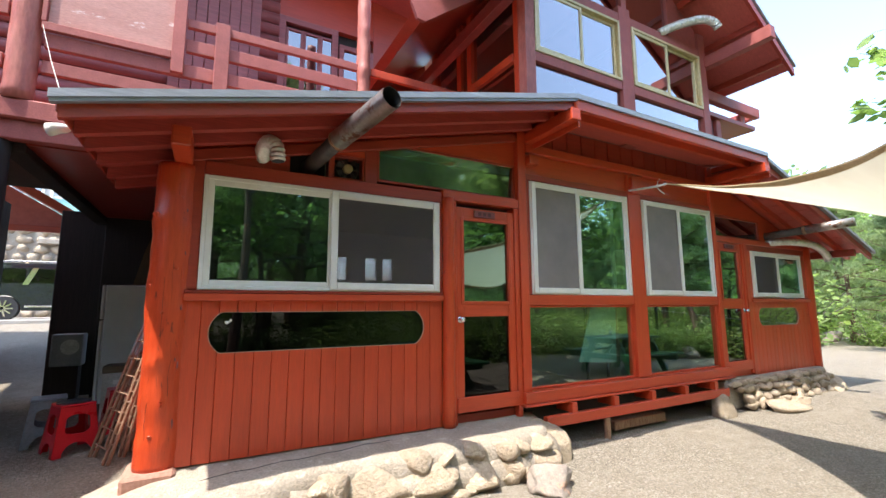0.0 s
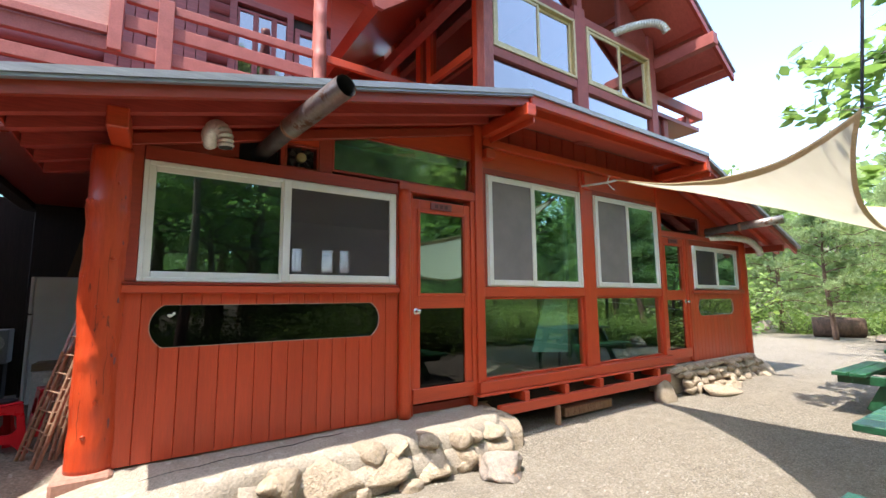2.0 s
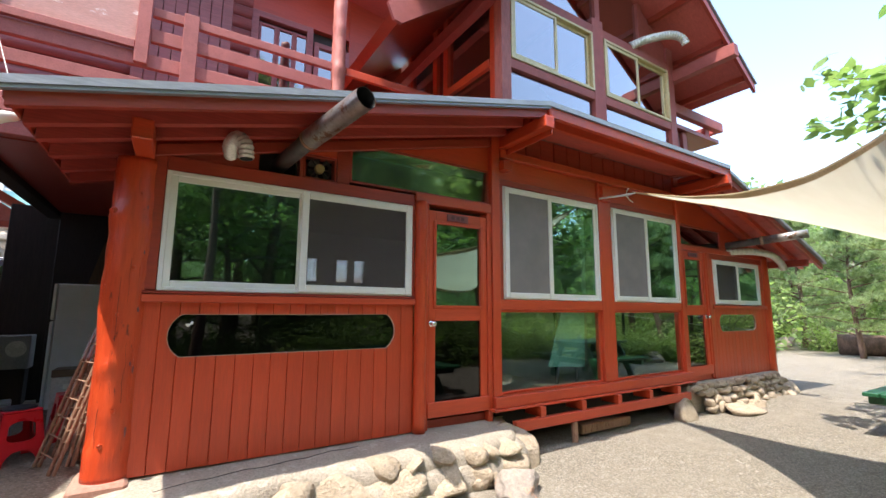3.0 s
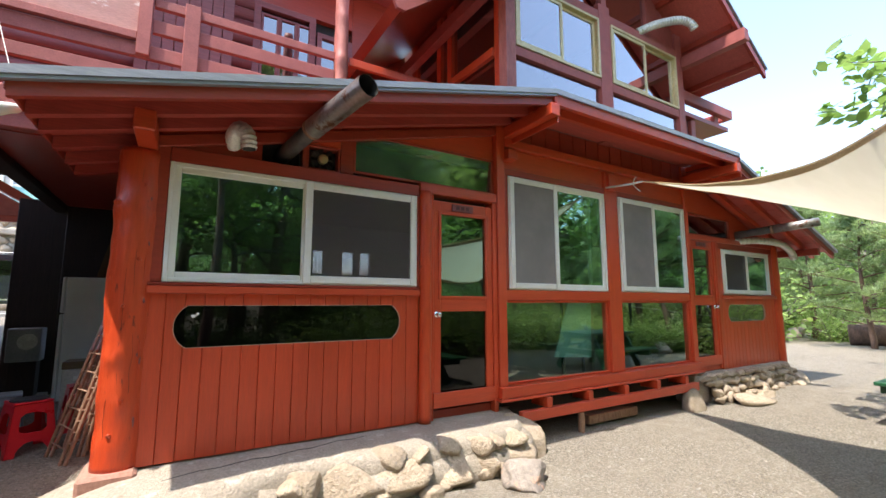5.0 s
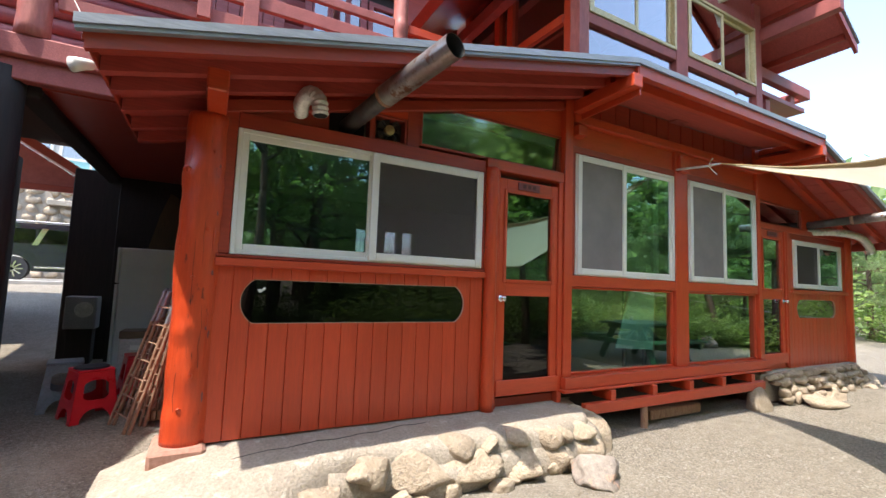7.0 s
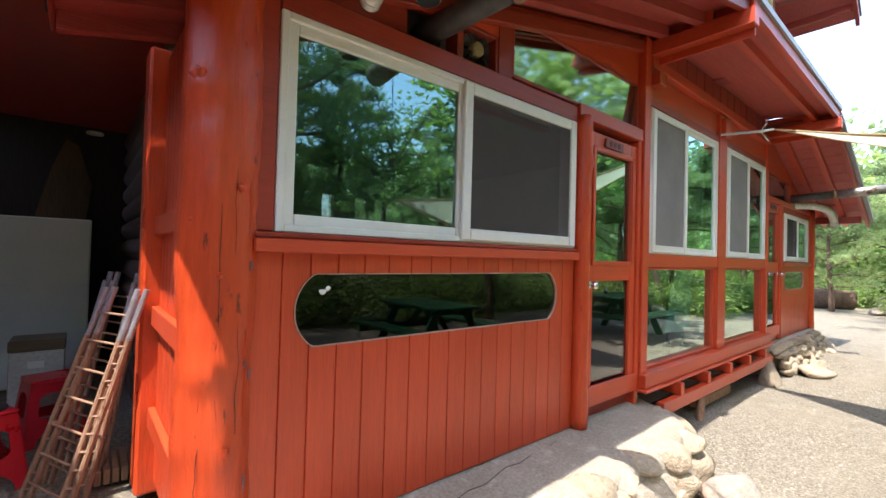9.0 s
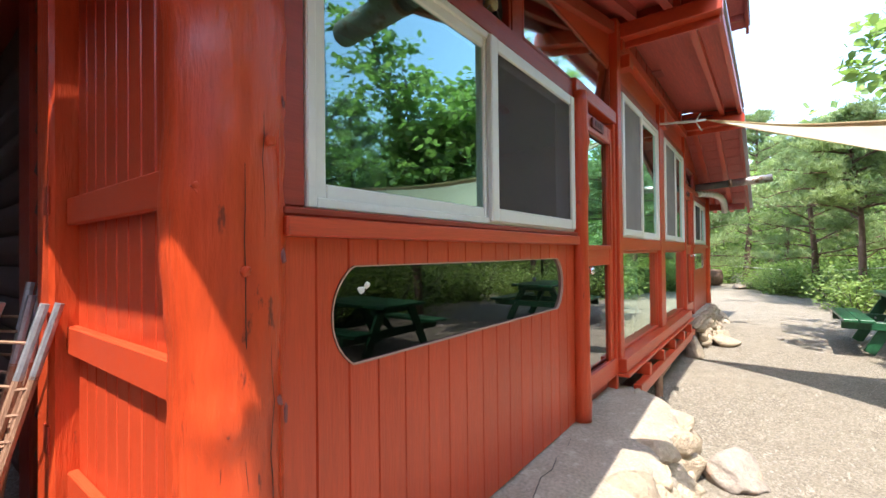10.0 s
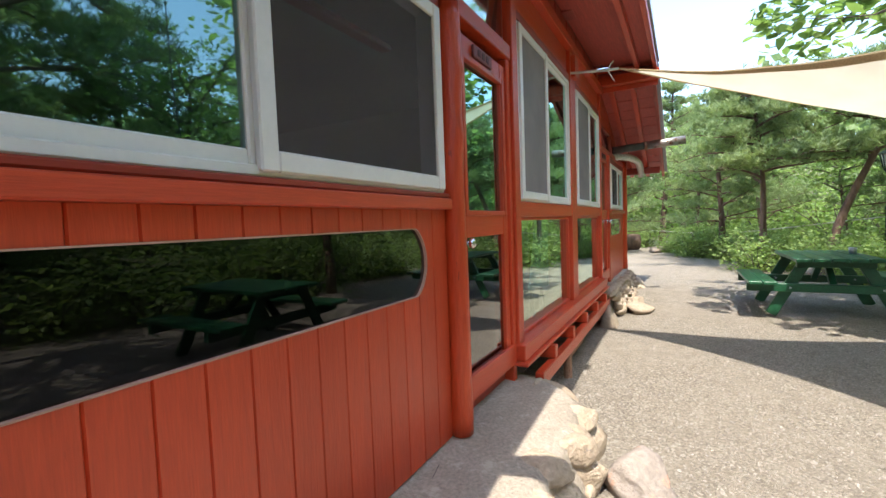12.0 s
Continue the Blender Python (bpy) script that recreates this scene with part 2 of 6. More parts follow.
M_lampiron = surface("dark_green_iron", (0.010, 0.022, 0.018), (0.02, 0.04, 0.032), 9, (1, 1, 1), 0.45, 0.1, 50, metal=0.3)
M_lampglass = surface("frosted_lantern_glass", (0.55, 0.56, 0.54), (0.66, 0.67, 0.65), 6, (1, 1, 1), 0.25, 0.02, 40, grain=0.03)


def gravel_material():
    m, n, l, b = nodes_of("gravel")
    geo = n.new("ShaderNodeNewGeometry")
    v, v2 = n.new("ShaderNodeTexVoronoi"), n.new("ShaderNodeTexVoronoi")
    for tex, s in ((v, 85), (v2, 190)):
        l.new(geo.outputs["Position"], tex.inputs["Vector"])
        tex.inputs["Scale"].default_value = s
    big, mid = noise_node(n, l, 0.55, (1, 1, 1), 4), noise_node(n, l, 5, (1, 1, 1), 6)
    r = ramp_node(n, [(0.0, (0.12, 0.100, 0.076)), (0.35, (0.24, 0.204, 0.156)), (0.80, (0.36, 0.312, 0.245)), (1.0, (0.52, 0.475, 0.40))])
    sep = n.new("ShaderNodeSeparateColor")
    l.new(v.outputs["Color"], sep.inputs[0])
    l.new(sep.outputs[0], r.inputs[0])
    sand = ramp_node(n, [(0.3, (0.25, 0.212, 0.162)), (0.7, (0.40, 0.345, 0.27))])
    l.new(mid.outputs[0], sand.inputs[0])
    cover = ramp_node(n, [(0.36, (0.3, 0.3, 0.3)), (0.62, (0.8, 0.8, 0.8))])
    l.new(big.outputs[0], cover.inputs[0])
    l.new(mix_color(n, l, cover.outputs[0], sand.outputs[0], r.outputs[0]), b.inputs["Base Color"])
    b.inputs["Roughness"].default_value = 0.95
    add = n.new("ShaderNodeMath")
    add.operation = "ADD"
    l.new(v.outputs["Distance"], add.inputs[0])
    l.new(v2.outputs["Distance"], add.inputs[1])
    bp = n.new("ShaderNodeBump")
    bp.inputs["Strength"].default_value, bp.inputs["Distance"].default_value = 0.9, 0.014
    bp.invert = True
    l.new(add.outputs[0], bp.inputs["Height"])
    l.new(bp.outputs[0], b.inputs["Normal"])
    return m


M_gravel = gravel_material()
M_pebble = surface("pebbles", (0.17, 0.148, 0.12), (0.36, 0.32, 0.265), 30, (1, 1, 1), 0.9, 0.2, 90)

# ---- building helpers ----
M_clear = clear_material()
GLAZING = (M_glass, M_lowglass, M_hazyglass, M_darkglass, M_upglass)


def coat_front(me):
    """The coating lies on a pane's outer face (south, or west where the pane runs along y); its other faces are clear."""
    me.materials.append(M_clear)
    ax = 0 if max(v.co.x for v in me.vertices) - min(v.co.x for v in me.vertices) < 0.03 else 1
    for p in me.polygons:
        p.material_index = 0 if p.normal[ax] < -0.5 else 1


ORIGIN = {}


def thing(name, base=(0, 0, 0), label="", category="", group="", kind=""):
    ob = new(name)
    ob.location = base
    ORIGIN[ob] = Vector(base)
    return tagged(ob, label, category, group, kind)


def to_mesh(name, bm, material, smooth=False):
    bmesh.ops.recalc_face_normals(bm, faces=bm.faces[:])
    me = bpy.data.meshes.new(name)
    bm.to_mesh(me)
    bm.free()
    me.materials.append(material)
    if smooth:
        me.shade_smooth()
    return me


def part(name, bm, material, parent, label="", smooth=False):
    """One mesh under a thing or a part; the bmesh is in world metres (or in the thing's own, where its base is 0)."""
    bm.transform(Matrix.Translation(-ORIGIN[parent]))
    ob = new(name, to_mesh(name, bm, material, smooth))
    if material in GLAZING:
        coat_front(ob.data)
    ob.parent = parent
    ORIGIN[ob] = ORIGIN[parent]
    return tagged(ob, label)


def solo(name, bm, material, base, label, category, group="", kind="", smooth=False):
    """A thing of one mesh."""
    bm.transform(Matrix.Translation(-Vector(base)))
    ob = new(name, to_mesh(name, bm, material, smooth))
    ob.location = base
    ORIGIN[ob] = Vector(base)
    return tagged(ob, label, category, group, kind)


def box(bm, x0, x1, y0, y1, z0, z1, bevel=0.004, m=None):
    vs = bmesh.ops.create_cube(bm, size=1.0, matrix=Matrix.Translation(((x0 + x1) / 2, (y0 + y1) / 2, (z0 + z1) / 2)) @ Matrix.Diagonal((x1 - x0, y1 - y0, z1 - z0, 1)))["verts"]
    if bevel:
        es = list({e for v in vs for e in v.link_edges})
        vs = list({v for f in bmesh.ops.bevel(bm, geom=es, offset=bevel, segments=1, affect="EDGES")["faces"] for v in f.verts} | {v for v in vs if v.is_valid})
    if m is not None:
        bmesh.ops.transform(bm, matrix=m, verts=vs)
    return bm


def one_box(*a, **k):
    return box(bmesh.new(), *a, **k)


def prism(bm, pts, y0, y1, axis="y"):
    """A polygon of (x, z) drawn out from y0 to y1 (axis x: of (y, z) from x0 to x1; axis z: of (x, y))."""
    put = {"y": lambda p, q: (p[0], q, p[1]), "x": lambda p, q: (q, p[0], p[1]), "z": lambda p, q: (p[0], p[1], q)}[axis]
    a = [bm.verts.new(put(p, y0)) for p in pts]
    b = [bm.verts.new(put(p, y1)) for p in pts]
    bm.faces.new(a)
    bm.faces.new(b[::-1])
    for i in range(len(pts)):
        bm.faces.new((a[i - 1], a[i], b[i], b[i - 1]))
    return bm


def beam(bm, p, q, w, h, bevel=0.004, up=(0, 0, 1)):
    """A timber of section w x h from p to q."""
    p, q = Vector(p), Vector(q)
    d = (q - p).normalized()
    s = d.cross(Vector(up)).normalized()
    u = s.cross(d)
    m = Matrix((s, d, u)).transposed().to_4x4()
    m.translation = (p + q) / 2
    return box(bm, -w / 2, w / 2, -(q - p).length / 2, (q - p).length / 2, -h / 2, h / 2, bevel, m)


def tube(bm, pts, radii, seg=10, caps=True, wobble=0.0, flat=None):
    """A round body along points."""
    pts = [Vector(p) for p in pts]
    rings = []
    side = None
    for i, p in enumerate(pts):
        d = (pts[min(i + 1, len(pts) - 1)] - pts[max(i - 1, 0)]).normalized()
        if side is None:
            side = d.orthogonal().normalized()
        side = (side - d * side.dot(d)).normalized()
        v = d.cross(side)
        r = radii[i] if isinstance(radii, (list, tuple)) else radii
        ring = []
        for k in range(seg):
            a = 2 * math.pi * k / seg
            w = side * math.cos(a) + v * math.sin(a)
            rr = r * (1 + wobble * noise.noise((p + w * r * 2) * 3.1 + Vector((7, 3, 1))) + wobble * 0.6 * noise.noise((p + w * r) * 11))
            ring.append(bm.verts.new(p + w * rr))
        rings.append(ring)
    for a, b in zip(rings, rings[1:]):
        for k in range(seg):
            bm.faces.new((a[k - 1], a[k], b[k], b[k - 1]))
    if caps:
        bm.faces.new(rings[0][::-1])
        bm.faces.new(rings[-1])
    return bm


def log_post(bm, x, y, z0, z1, r, seg=20, wobble=0.08, step=0.08, knots=()):
    n = max(3, int((z1 - z0) / step))
    tube(bm, [(x, y, z0 + (z1 - z0) * i / n) for i in range(n + 1)], r, seg, True, wobble)
    for v in bm.verts:
        for ka, kz, kr, kh in knots:
            a = math.atan2(v.co.y - y, v.co.x - x)
            da = math.atan2(math.sin(a - ka), math.cos(a - ka)) * r
            d2 = (da * da + (v.co.z - kz) ** 2) / (kr * kr)
            out = Vector((v.co.x - x, v.co.y - y, 0)).normalized()
            v.co += out * kh * math.exp(-d2)
    return bm


def stone(bm, c, size, seed, sub=3, rough=0.22, spin=None):
    """A worn stone of about that size."""
    start = len(bm.verts)
    rnd = random.Random(seed)
    vs = bmesh.ops.create_icosphere(bm, subdivisions=sub, radius=0.5)["verts"]
    off = Vector((rnd.uniform(0, 99), rnd.uniform(0, 99), rnd.uniform(0, 99)))
    turn = Matrix.Rotation(rnd.uniform(-0.4, 0.4) if spin is None else spin, 4, "Z")
    cuts = [(Vector((rnd.gauss(0, 1), rnd.gauss(0, 1), rnd.gauss(0, 0.8))).normalized(), rnd.uniform(0.23, 0.39)) for _ in range(13)]
    for v in vs:
        p = v.co.copy()
        p = Vector([math.copysign(abs(k * 2) ** 0.9 / 2, k) for k in p])
        for d_, lim in cuts:
            over = p.dot(d_) - lim
            if over > 0:
                p -= d_ * over * 0.94
        p *= 1.24 + rough * noise.noise(p * 2.2 + off) + rough * 0.4 * noise.noise(p * 6 + off) + rough * 0.25 * noise.noise(p * 14 + off)
        p = Vector((p.x * size[0], p.y * size[1], p.z * size[2]))
        v.co = turn @ p + Vector(c)
    return bm


def quad_mesh(name, verts, faces, material, smooth=False):
    me = bpy.data.meshes.new(name)
    me.from_pydata([tuple(v) for v in verts], [], faces)
    me.materials.append(material)
    if smooth:
        me.shade_smooth()
    return me


def ground_z(x, y):
    """Height of the yard: flat before the house, rising towards the road behind and the wooded slope."""
    def ease(a, b, v):
        k = min(max((v - a) / (b - a), 0), 1)
        return k * k * (3 - 2 * k)
    z = 0.10 * ease(3.0, 4.6, y) * ease(1.0, -0.2, x)
    z += 0.93 * ease(6, 17, y) * ease(6, 0, x)
    z += 0.10 * ease(5.5, 10, x)
    z += 9 * ease(22, 70, x) + 8 * ease(-9, -60, y) + 6 * ease(24, 80, y)
    return z


def ring(bm, x0, x1, z0, z1, w, y0, y1, bevel=0.004, wt=None, wb=None):
    """A rectangular frame in the plane of the front wall."""
    wt, wb = wt or w, wb or w
    box(bm, x0, x0 + w, y0, y1, z0, z1, bevel)
    box(bm, x1 - w, x1, y0, y1, z0, z1, bevel)
    box(bm, x0 + w, x1 - w, y0 + 0.002, y1, z1 - wt, z1, bevel)
    box(bm, x0 + w, x1 - w, y0 + 0.002, y1, z0, z0 + wb, bevel)
    return bm


# ---- ground ----
def axis_steps(fine0, fine1, step, far):
    inner = list(np.arange(fine0, fine1 + 1e-6, step))
    out, d = [], step
    while d < far:
        d *= 1.35
        out.append(d)
    return np.array([fine0 - d for d in out[::-1]] + inner + [fine1 + d for d in out])


gx, gy = axis_steps(-4, 12, 0.25, 500), axis_steps(-3, 7, 0.25, 500)
gv, gf = [], []
for yy in gy:
    for xx in gx:
        near = abs(xx) < 20 and abs(yy) < 20
        gv.append((xx, yy, ground_z(xx, yy) + (0.018 * noise.noise((xx * 0.9, yy * 0.9, 0)) + 0.006 * noise.noise((xx * 3, yy * 3, 4)) if near else 0)))
nx = len(gx)
for j in range(len(gy) - 1):
    for i in range(nx - 1):
        gf.append((j * nx + i, j * nx + i + 1, (j + 1) * nx + i + 1, (j + 1) * nx + i))
ground = tagged(new("ground", quad_mesh("ground", gv, gf, M_gravel, True)), "sandy grey gravel yard with dappled shade", "ground", kind="structure")

# ---- front wall of the ground floor ----
wall = thing("wall_south", (4.7, 3.4, 0.3), "red stained timber front wall on stone footing", "wall", kind="structure")
Y0 = 3.35


def timber(name, x0, x1, z0, z1, y0=Y0, y1=Y0 + 0.12, mat=None, label="", bevel=0.005, parent=None):
    mat = mat or (M_redx if x1 - x0 > z1 - z0 else M_red)
    return part(name, one_box(x0, x1, y0, y1, z0, z1, bevel=bevel), mat, parent or wall, label)


# beams, rails and posts of the left wing
timber("sill", 0.09, 2.072, 1.405, 1.455, 3.312, 3.45)
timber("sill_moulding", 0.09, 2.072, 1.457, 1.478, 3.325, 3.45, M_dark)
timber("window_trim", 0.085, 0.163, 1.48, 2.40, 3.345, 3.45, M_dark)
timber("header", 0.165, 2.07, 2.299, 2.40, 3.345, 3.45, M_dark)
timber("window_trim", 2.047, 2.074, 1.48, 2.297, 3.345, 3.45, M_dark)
timber("beam", 2.072, 2.935, 2.335, 2.425, 3.325, 3.46)
timber("post", 2.937, 3.038, 0.44, 3.16, 3.315, 3.46)
timber("door_jamb", 2.186, 2.222, 0.32, 2.333, 3.345, 3.46)
timber("door_jamb", 2.885, 2.935, 0.32, 2.333, 3.335, 3.46)
timber("threshold", 2.19, 2.935, 0.30, 0.40, 3.40, 3.47, M_dark)
part("log_post", log_post(bmesh.new(), 2.128, 3.335, 0.33, 2.345, 0.056, 14, 0.12, 0.06, ((-1.6, 1.75, 0.04, 0.012), (-1.2, 2.05, 0.04, 0.012))), M_log, wall, smooth=True)


def roof_left(x):
    return 2.425 + 0.234 * (x + 0.53)


def roof_right(x):
    return 3.215 - 0.345 * (x - 6.46)


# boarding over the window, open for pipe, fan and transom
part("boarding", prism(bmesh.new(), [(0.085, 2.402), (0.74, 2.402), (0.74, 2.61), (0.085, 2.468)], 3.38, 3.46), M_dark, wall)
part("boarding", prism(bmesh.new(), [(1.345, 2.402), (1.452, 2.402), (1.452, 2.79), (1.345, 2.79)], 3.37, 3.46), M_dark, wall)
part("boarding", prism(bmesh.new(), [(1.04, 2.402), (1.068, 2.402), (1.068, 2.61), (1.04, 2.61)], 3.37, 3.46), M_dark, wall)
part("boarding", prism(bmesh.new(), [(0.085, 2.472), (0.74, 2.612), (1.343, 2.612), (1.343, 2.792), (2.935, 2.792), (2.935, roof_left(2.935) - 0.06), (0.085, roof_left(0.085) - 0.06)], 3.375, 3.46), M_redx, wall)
# near-black sheet standing for the shade inside the pipe opening
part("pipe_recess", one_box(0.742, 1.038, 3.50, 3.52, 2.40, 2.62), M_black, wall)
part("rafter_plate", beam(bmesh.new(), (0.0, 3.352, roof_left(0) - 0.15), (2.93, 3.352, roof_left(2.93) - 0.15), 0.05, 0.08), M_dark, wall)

# middle part: large windows over fixed panes
timber("beam", 3.04, 6.28, 1.368, 1.472, 3.335, 3.46)
timber("post", 4.597, 4.82, 0.546, 2.94, 3.329, 3.46)
timber("corbel", 4.63, 4.79, 2.70, 2.90, 3.285, 3.333)
timber("window_trim", 3.04, 3.098, 1.474, 2.66, 3.345, 3.45, M_dark)
timber("header", 3.04, 4.595, 2.655, 2.72, 3.338, 3.45, M_dark)
timber("header", 4.822, 6.28, 2.655, 2.72, 3.342, 3.45, M_dark)
timber("boarding", 3.04, 4.595, 2.722, 2.94, 3.36, 3.46, M_redx)
timber("boarding", 4.822, 6.28, 2.722, 2.94, 3.36, 3.46, M_redx)
timber("beam", 3.04, 6.36, 2.942, 3.03, 3.30, 3.46, M_redx)
timber("bottom_rail", 2.93, 6.36, 0.44, 0.545, 3.275, 3.46)
timber("rail_lip", 2.90, 6.38, 0.415, 0.438, 3.25, 3.46)
timber("bracket", 3.04, 3.16, 2.80, 2.90, 3.25, 3.357)
for i in range(15):
    x = 3.06 + i * 0.22
    timber("plank", x, x + 0.209, 3.034, 3.315, 3.40 + 0.002 * (i % 2), 3.44, M_dark, bevel=0.004)
# near-black sheet behind the planks, for the shade in their gaps
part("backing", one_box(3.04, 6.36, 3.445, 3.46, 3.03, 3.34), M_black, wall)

# right wing
timber("post", 6.283, 6.358, 0.546, 3.0, 3.325, 3.46)
timber("door_jamb", 6.972, 7.008, 0.42, 2.24, 3.335, 3.46)
timber("post", 7.01, 7.10, 0.40, 2.24, 3.325, 3.46)
timber("beam", 6.36, 8.84, 2.242, 2.31, 3.335, 3.46)
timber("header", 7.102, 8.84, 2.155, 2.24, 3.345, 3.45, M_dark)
timber("sill", 7.102, 8.84, 1.405, 1.455, 3.312, 3.45)
timber("window_trim", 7.102, 7.205, 1.457, 2.153, 3.345, 3.45)
timber("window_trim", 8.712, 8.84, 1.457, 2.153, 3.345, 3.45)
timber("threshold", 6.36, 7.0, 0.40, 0.52, 3.36, 3.47)
part("boarding", prism(bmesh.new(), [(6.36, 2.64), (7.58, 2.62), (7.58, 2.312), (8.84, 2.312), (8.84, roof_right(8.84) - 0.06), (6.46, roof_right(6.46) - 0.06), (6.36, 3.0)], 3.375, 3.46), M_redx, wall)
part("log_post", log_post(bmesh.new(), 8.92, 3.39, 0.34, 2.34, 0.10, 16, 0.1, 0.1), M_log, wall, smooth=True)
part("log_post", log_post(bmesh.new(), 0.002, 3.425, 0.34, 2.345, 0.128, 28, 0.09, 0.035,
     ((-2.1, 1.0, 0.06, 0.02), (-1.9, 1.28, 0.05, -0.012), (-1.45, 0.72, 0.06, 0.018), (-2.3, 1.95, 0.07, 0.022), (-1.2, 1.6, 0.04, -0.014), (-2.6, 0.6, 0.07, -0.012))),
     M_log, wall, "knotty red painted log", smooth=True)
corner = wall.children[-1]
for a, z, s in ((-2.1, 1.0, 0.05), (-1.55, 0.74, 0.045), (-1.75, 1.33, 0.03), (-2.35, 1.97, 0.055), (-1.3, 1.62, 0.03), (-1.9, 0.55, 0.035), (-1.25, 2.1, 0.035), (-2.5, 1.5, 0.03)):
    kx, ky = 0.002 + 0.128 * math.cos(a), 3.425 + 0.128 * math.sin(a)
    part("knot", stone(bmesh.new(), (kx, ky, z), (s * 0.75, s * 0.75, s * 0.9), int(z * 100), 3, 0.7), M_log, corner, smooth=True)
for a, z0, z1, sd in ((-1.75, 0.75, 1.75, 1), (-2.15, 0.45, 0.95, 2), (-1.4, 1.4, 2.2, 3), (-1.25, 0.4, 1.2, 4)):
    pts = []
    for i in range(15):
        aa = a + 0.10 * noise.noise((i * 0.5, sd, 0))
        z = z0 + (z1 - z0) * i / 14
        pts.append((0.002 + 0.1275 * math.cos(aa), 3.425 + 0.1275 * math.sin(aa), z))
    part("crack", tube(bmesh.new(), pts, [0.0010 * math.sin(math.pi * (i + 0.5) / 15) + 0.0002 for i in range(15)], 5), M_black, corner)
for px, z, h in ((0.082, 1.36, 0.05), (0.070, 1.02, 0.035), (0.084, 0.98, 0.06), (0.080, 0.62, 0.07), (0.084, 1.72, 0.04), (0.078, 2.02, 0.035), (0.066, 0.47, 0.03)):
    part("knot_hole", stone(bmesh.new(), (px, 3.318, z), (0.012, 0.006, h * 0.8), int(z * 1000), 2, 0.7), M_purple, corner, "dark pitted knot hole")
part("log_flat", one_box(0.06, 0.084, 3.318, 3.45, 0.345, 2.345, bevel=0.012), M_log, wall)
part("beam", one_box(-0.02, 0.09, 2.93, 4.25, 2.347, 2.475, bevel=0.008), M_redx, wall)


# boarded panels with the rounded low window
def slot_half(x, x0, x1, half, run):
    r = (half * half + run * run) / (2 * run)
    s = min(x - x0, x1 - x)
    return 0.0 if s <= 0 else half if s >= run else math.sqrt(max(0.0, r * r - (r - s) ** 2))


def slot_board(bm, x0, x1, z0, z1, slot, yf):
    """A grooved board, cut out where the slot-shaped window crosses it."""
    s0, s1, mid, half, run = slot
    cols = sorted({x0, x0 + 0.004, x1 - 0.004, x1, *[x0 + 0.004 + (x1 - x0 - 0.008) * k / 24 for k in range(25)]})
    for lo in (True, False):
        rows = []
        for k, x in enumerate(cols):
            h = slot_half(x, s0, s1, half, run)
            a, b = (z0, mid - h) if lo else (mid + h, z1)
            y = yf + (0.007 if k in (0, len(cols) - 1) else 0)
            rows.append([bm.verts.new(c) for c in ((x, y, a), (x, y, b), (x, yf + 0.03, b), (x, yf + 0.03, a))])
        for r, q in zip(rows, rows[1:]):
            for k in range(4):
                bm.faces.new((r[k - 1], r[k], q[k], q[k - 1]))
        bm.faces.new(rows[0])
        bm.faces.new(rows[-1][::-1])
    return bm


def slot_rim(bm, slot, yf, w=0.005):
    s0, s1, mid, half, run = slot
    n = 90
    top = [(x, mid + slot_half(x, s0, s1, half, run)) for x in [s0 + 0.001 + (s1 - s0 - 0.002) * (0.5 - 0.5 * math.cos(math.pi * k / n)) for k in range(n + 1)]]
    loop = top + [(x, 2 * mid - z) for x, z in top[-2:0:-1]]
    c = ((s0 + s1) / 2, mid)
    outer, inner, back = [], [], []
    for x, z in loop:
        d = Vector((x - c[0], (z - c[1]) * 5)).normalized()
        outer.append(bm.verts.new((x, yf - 0.004, z)))
        inner.append(bm.verts.new((x - d.x * w, yf - 0.004, z - d.y * w)))
        back.append(bm.verts.new((x - d.x * w, yf + 0.009, z - d.y * w)))
    for k in range(len(loop)):
        bm.faces.new((outer[k - 1], outer[k], inner[k], inner[k - 1]))
        bm.faces.new((inner[k - 1], inner[k], back[k], back[k - 1]))
    return bm


SLOT1, SLOT2 = (0.247, 1.893, 1.185, 0.142, 0.078), (7.30, 8.47, 1.19, 0.13, 0.08)
edges1 = [0.085, 0.20, 0.31, 0.425, 0.545, 0.665, 0.785, 0.90, 1.02, 1.135, 1.25, 1.365, 1.48, 1.595, 1.71, 1.825, 1.95, 2.075]
for a, b in zip(edges1, edges1[1:]):
    part("plank", slot_board(bmesh.new(), a, b, 0.335, 1.404, SLOT1, Y0 + 0.004), M_red, wall)
edges2 = [7.102 + k * 0.1086 for k in range(17)]
for a, b in zip(edges2, edges2[1:]):
    part("plank", slot_board(bmesh.new(), a, b, 0.39, 1.404, SLOT2, Y0 + 0.004), M_red, wall)
M_rim = surface("bare_wood_rim", (0.42, 0.22, 0.15), (0.55, 0.33, 0.25), 8, ALONG, 0.7, 0.1, 30)
for num, (slot, yf) in enumerate(((SLOT1, Y0 + 0.004), (SLOT2, Y0 + 0.004))):
    w = thing(f"window_{num + 1}", ((slot[0] + slot[1]) / 2, 3.38, slot[2]), "long low window of dark glass with rounded ends", "window", kind="structure")
    part("rim", slot_rim(bmesh.new(), slot, yf), M_rim, w, "bare pale wooden edge")
    pane = part("pane", one_box(slot[0] - 0.02, slot[1] + 0.02, 3.364, 3.368, slot[2] - 0.15, slot[2] + 0.15, bevel=0), M_darkglass, w)
    pane.visible_shadow = False


sticker = bmesh.new()
stone(sticker, (0.362, 3.361, 1.255), (0.03, 0.006, 0.022), 3, 2)
stone(sticker, (0.385, 3.361, 1.268), (0.022, 0.006, 0.02), 4, 2)
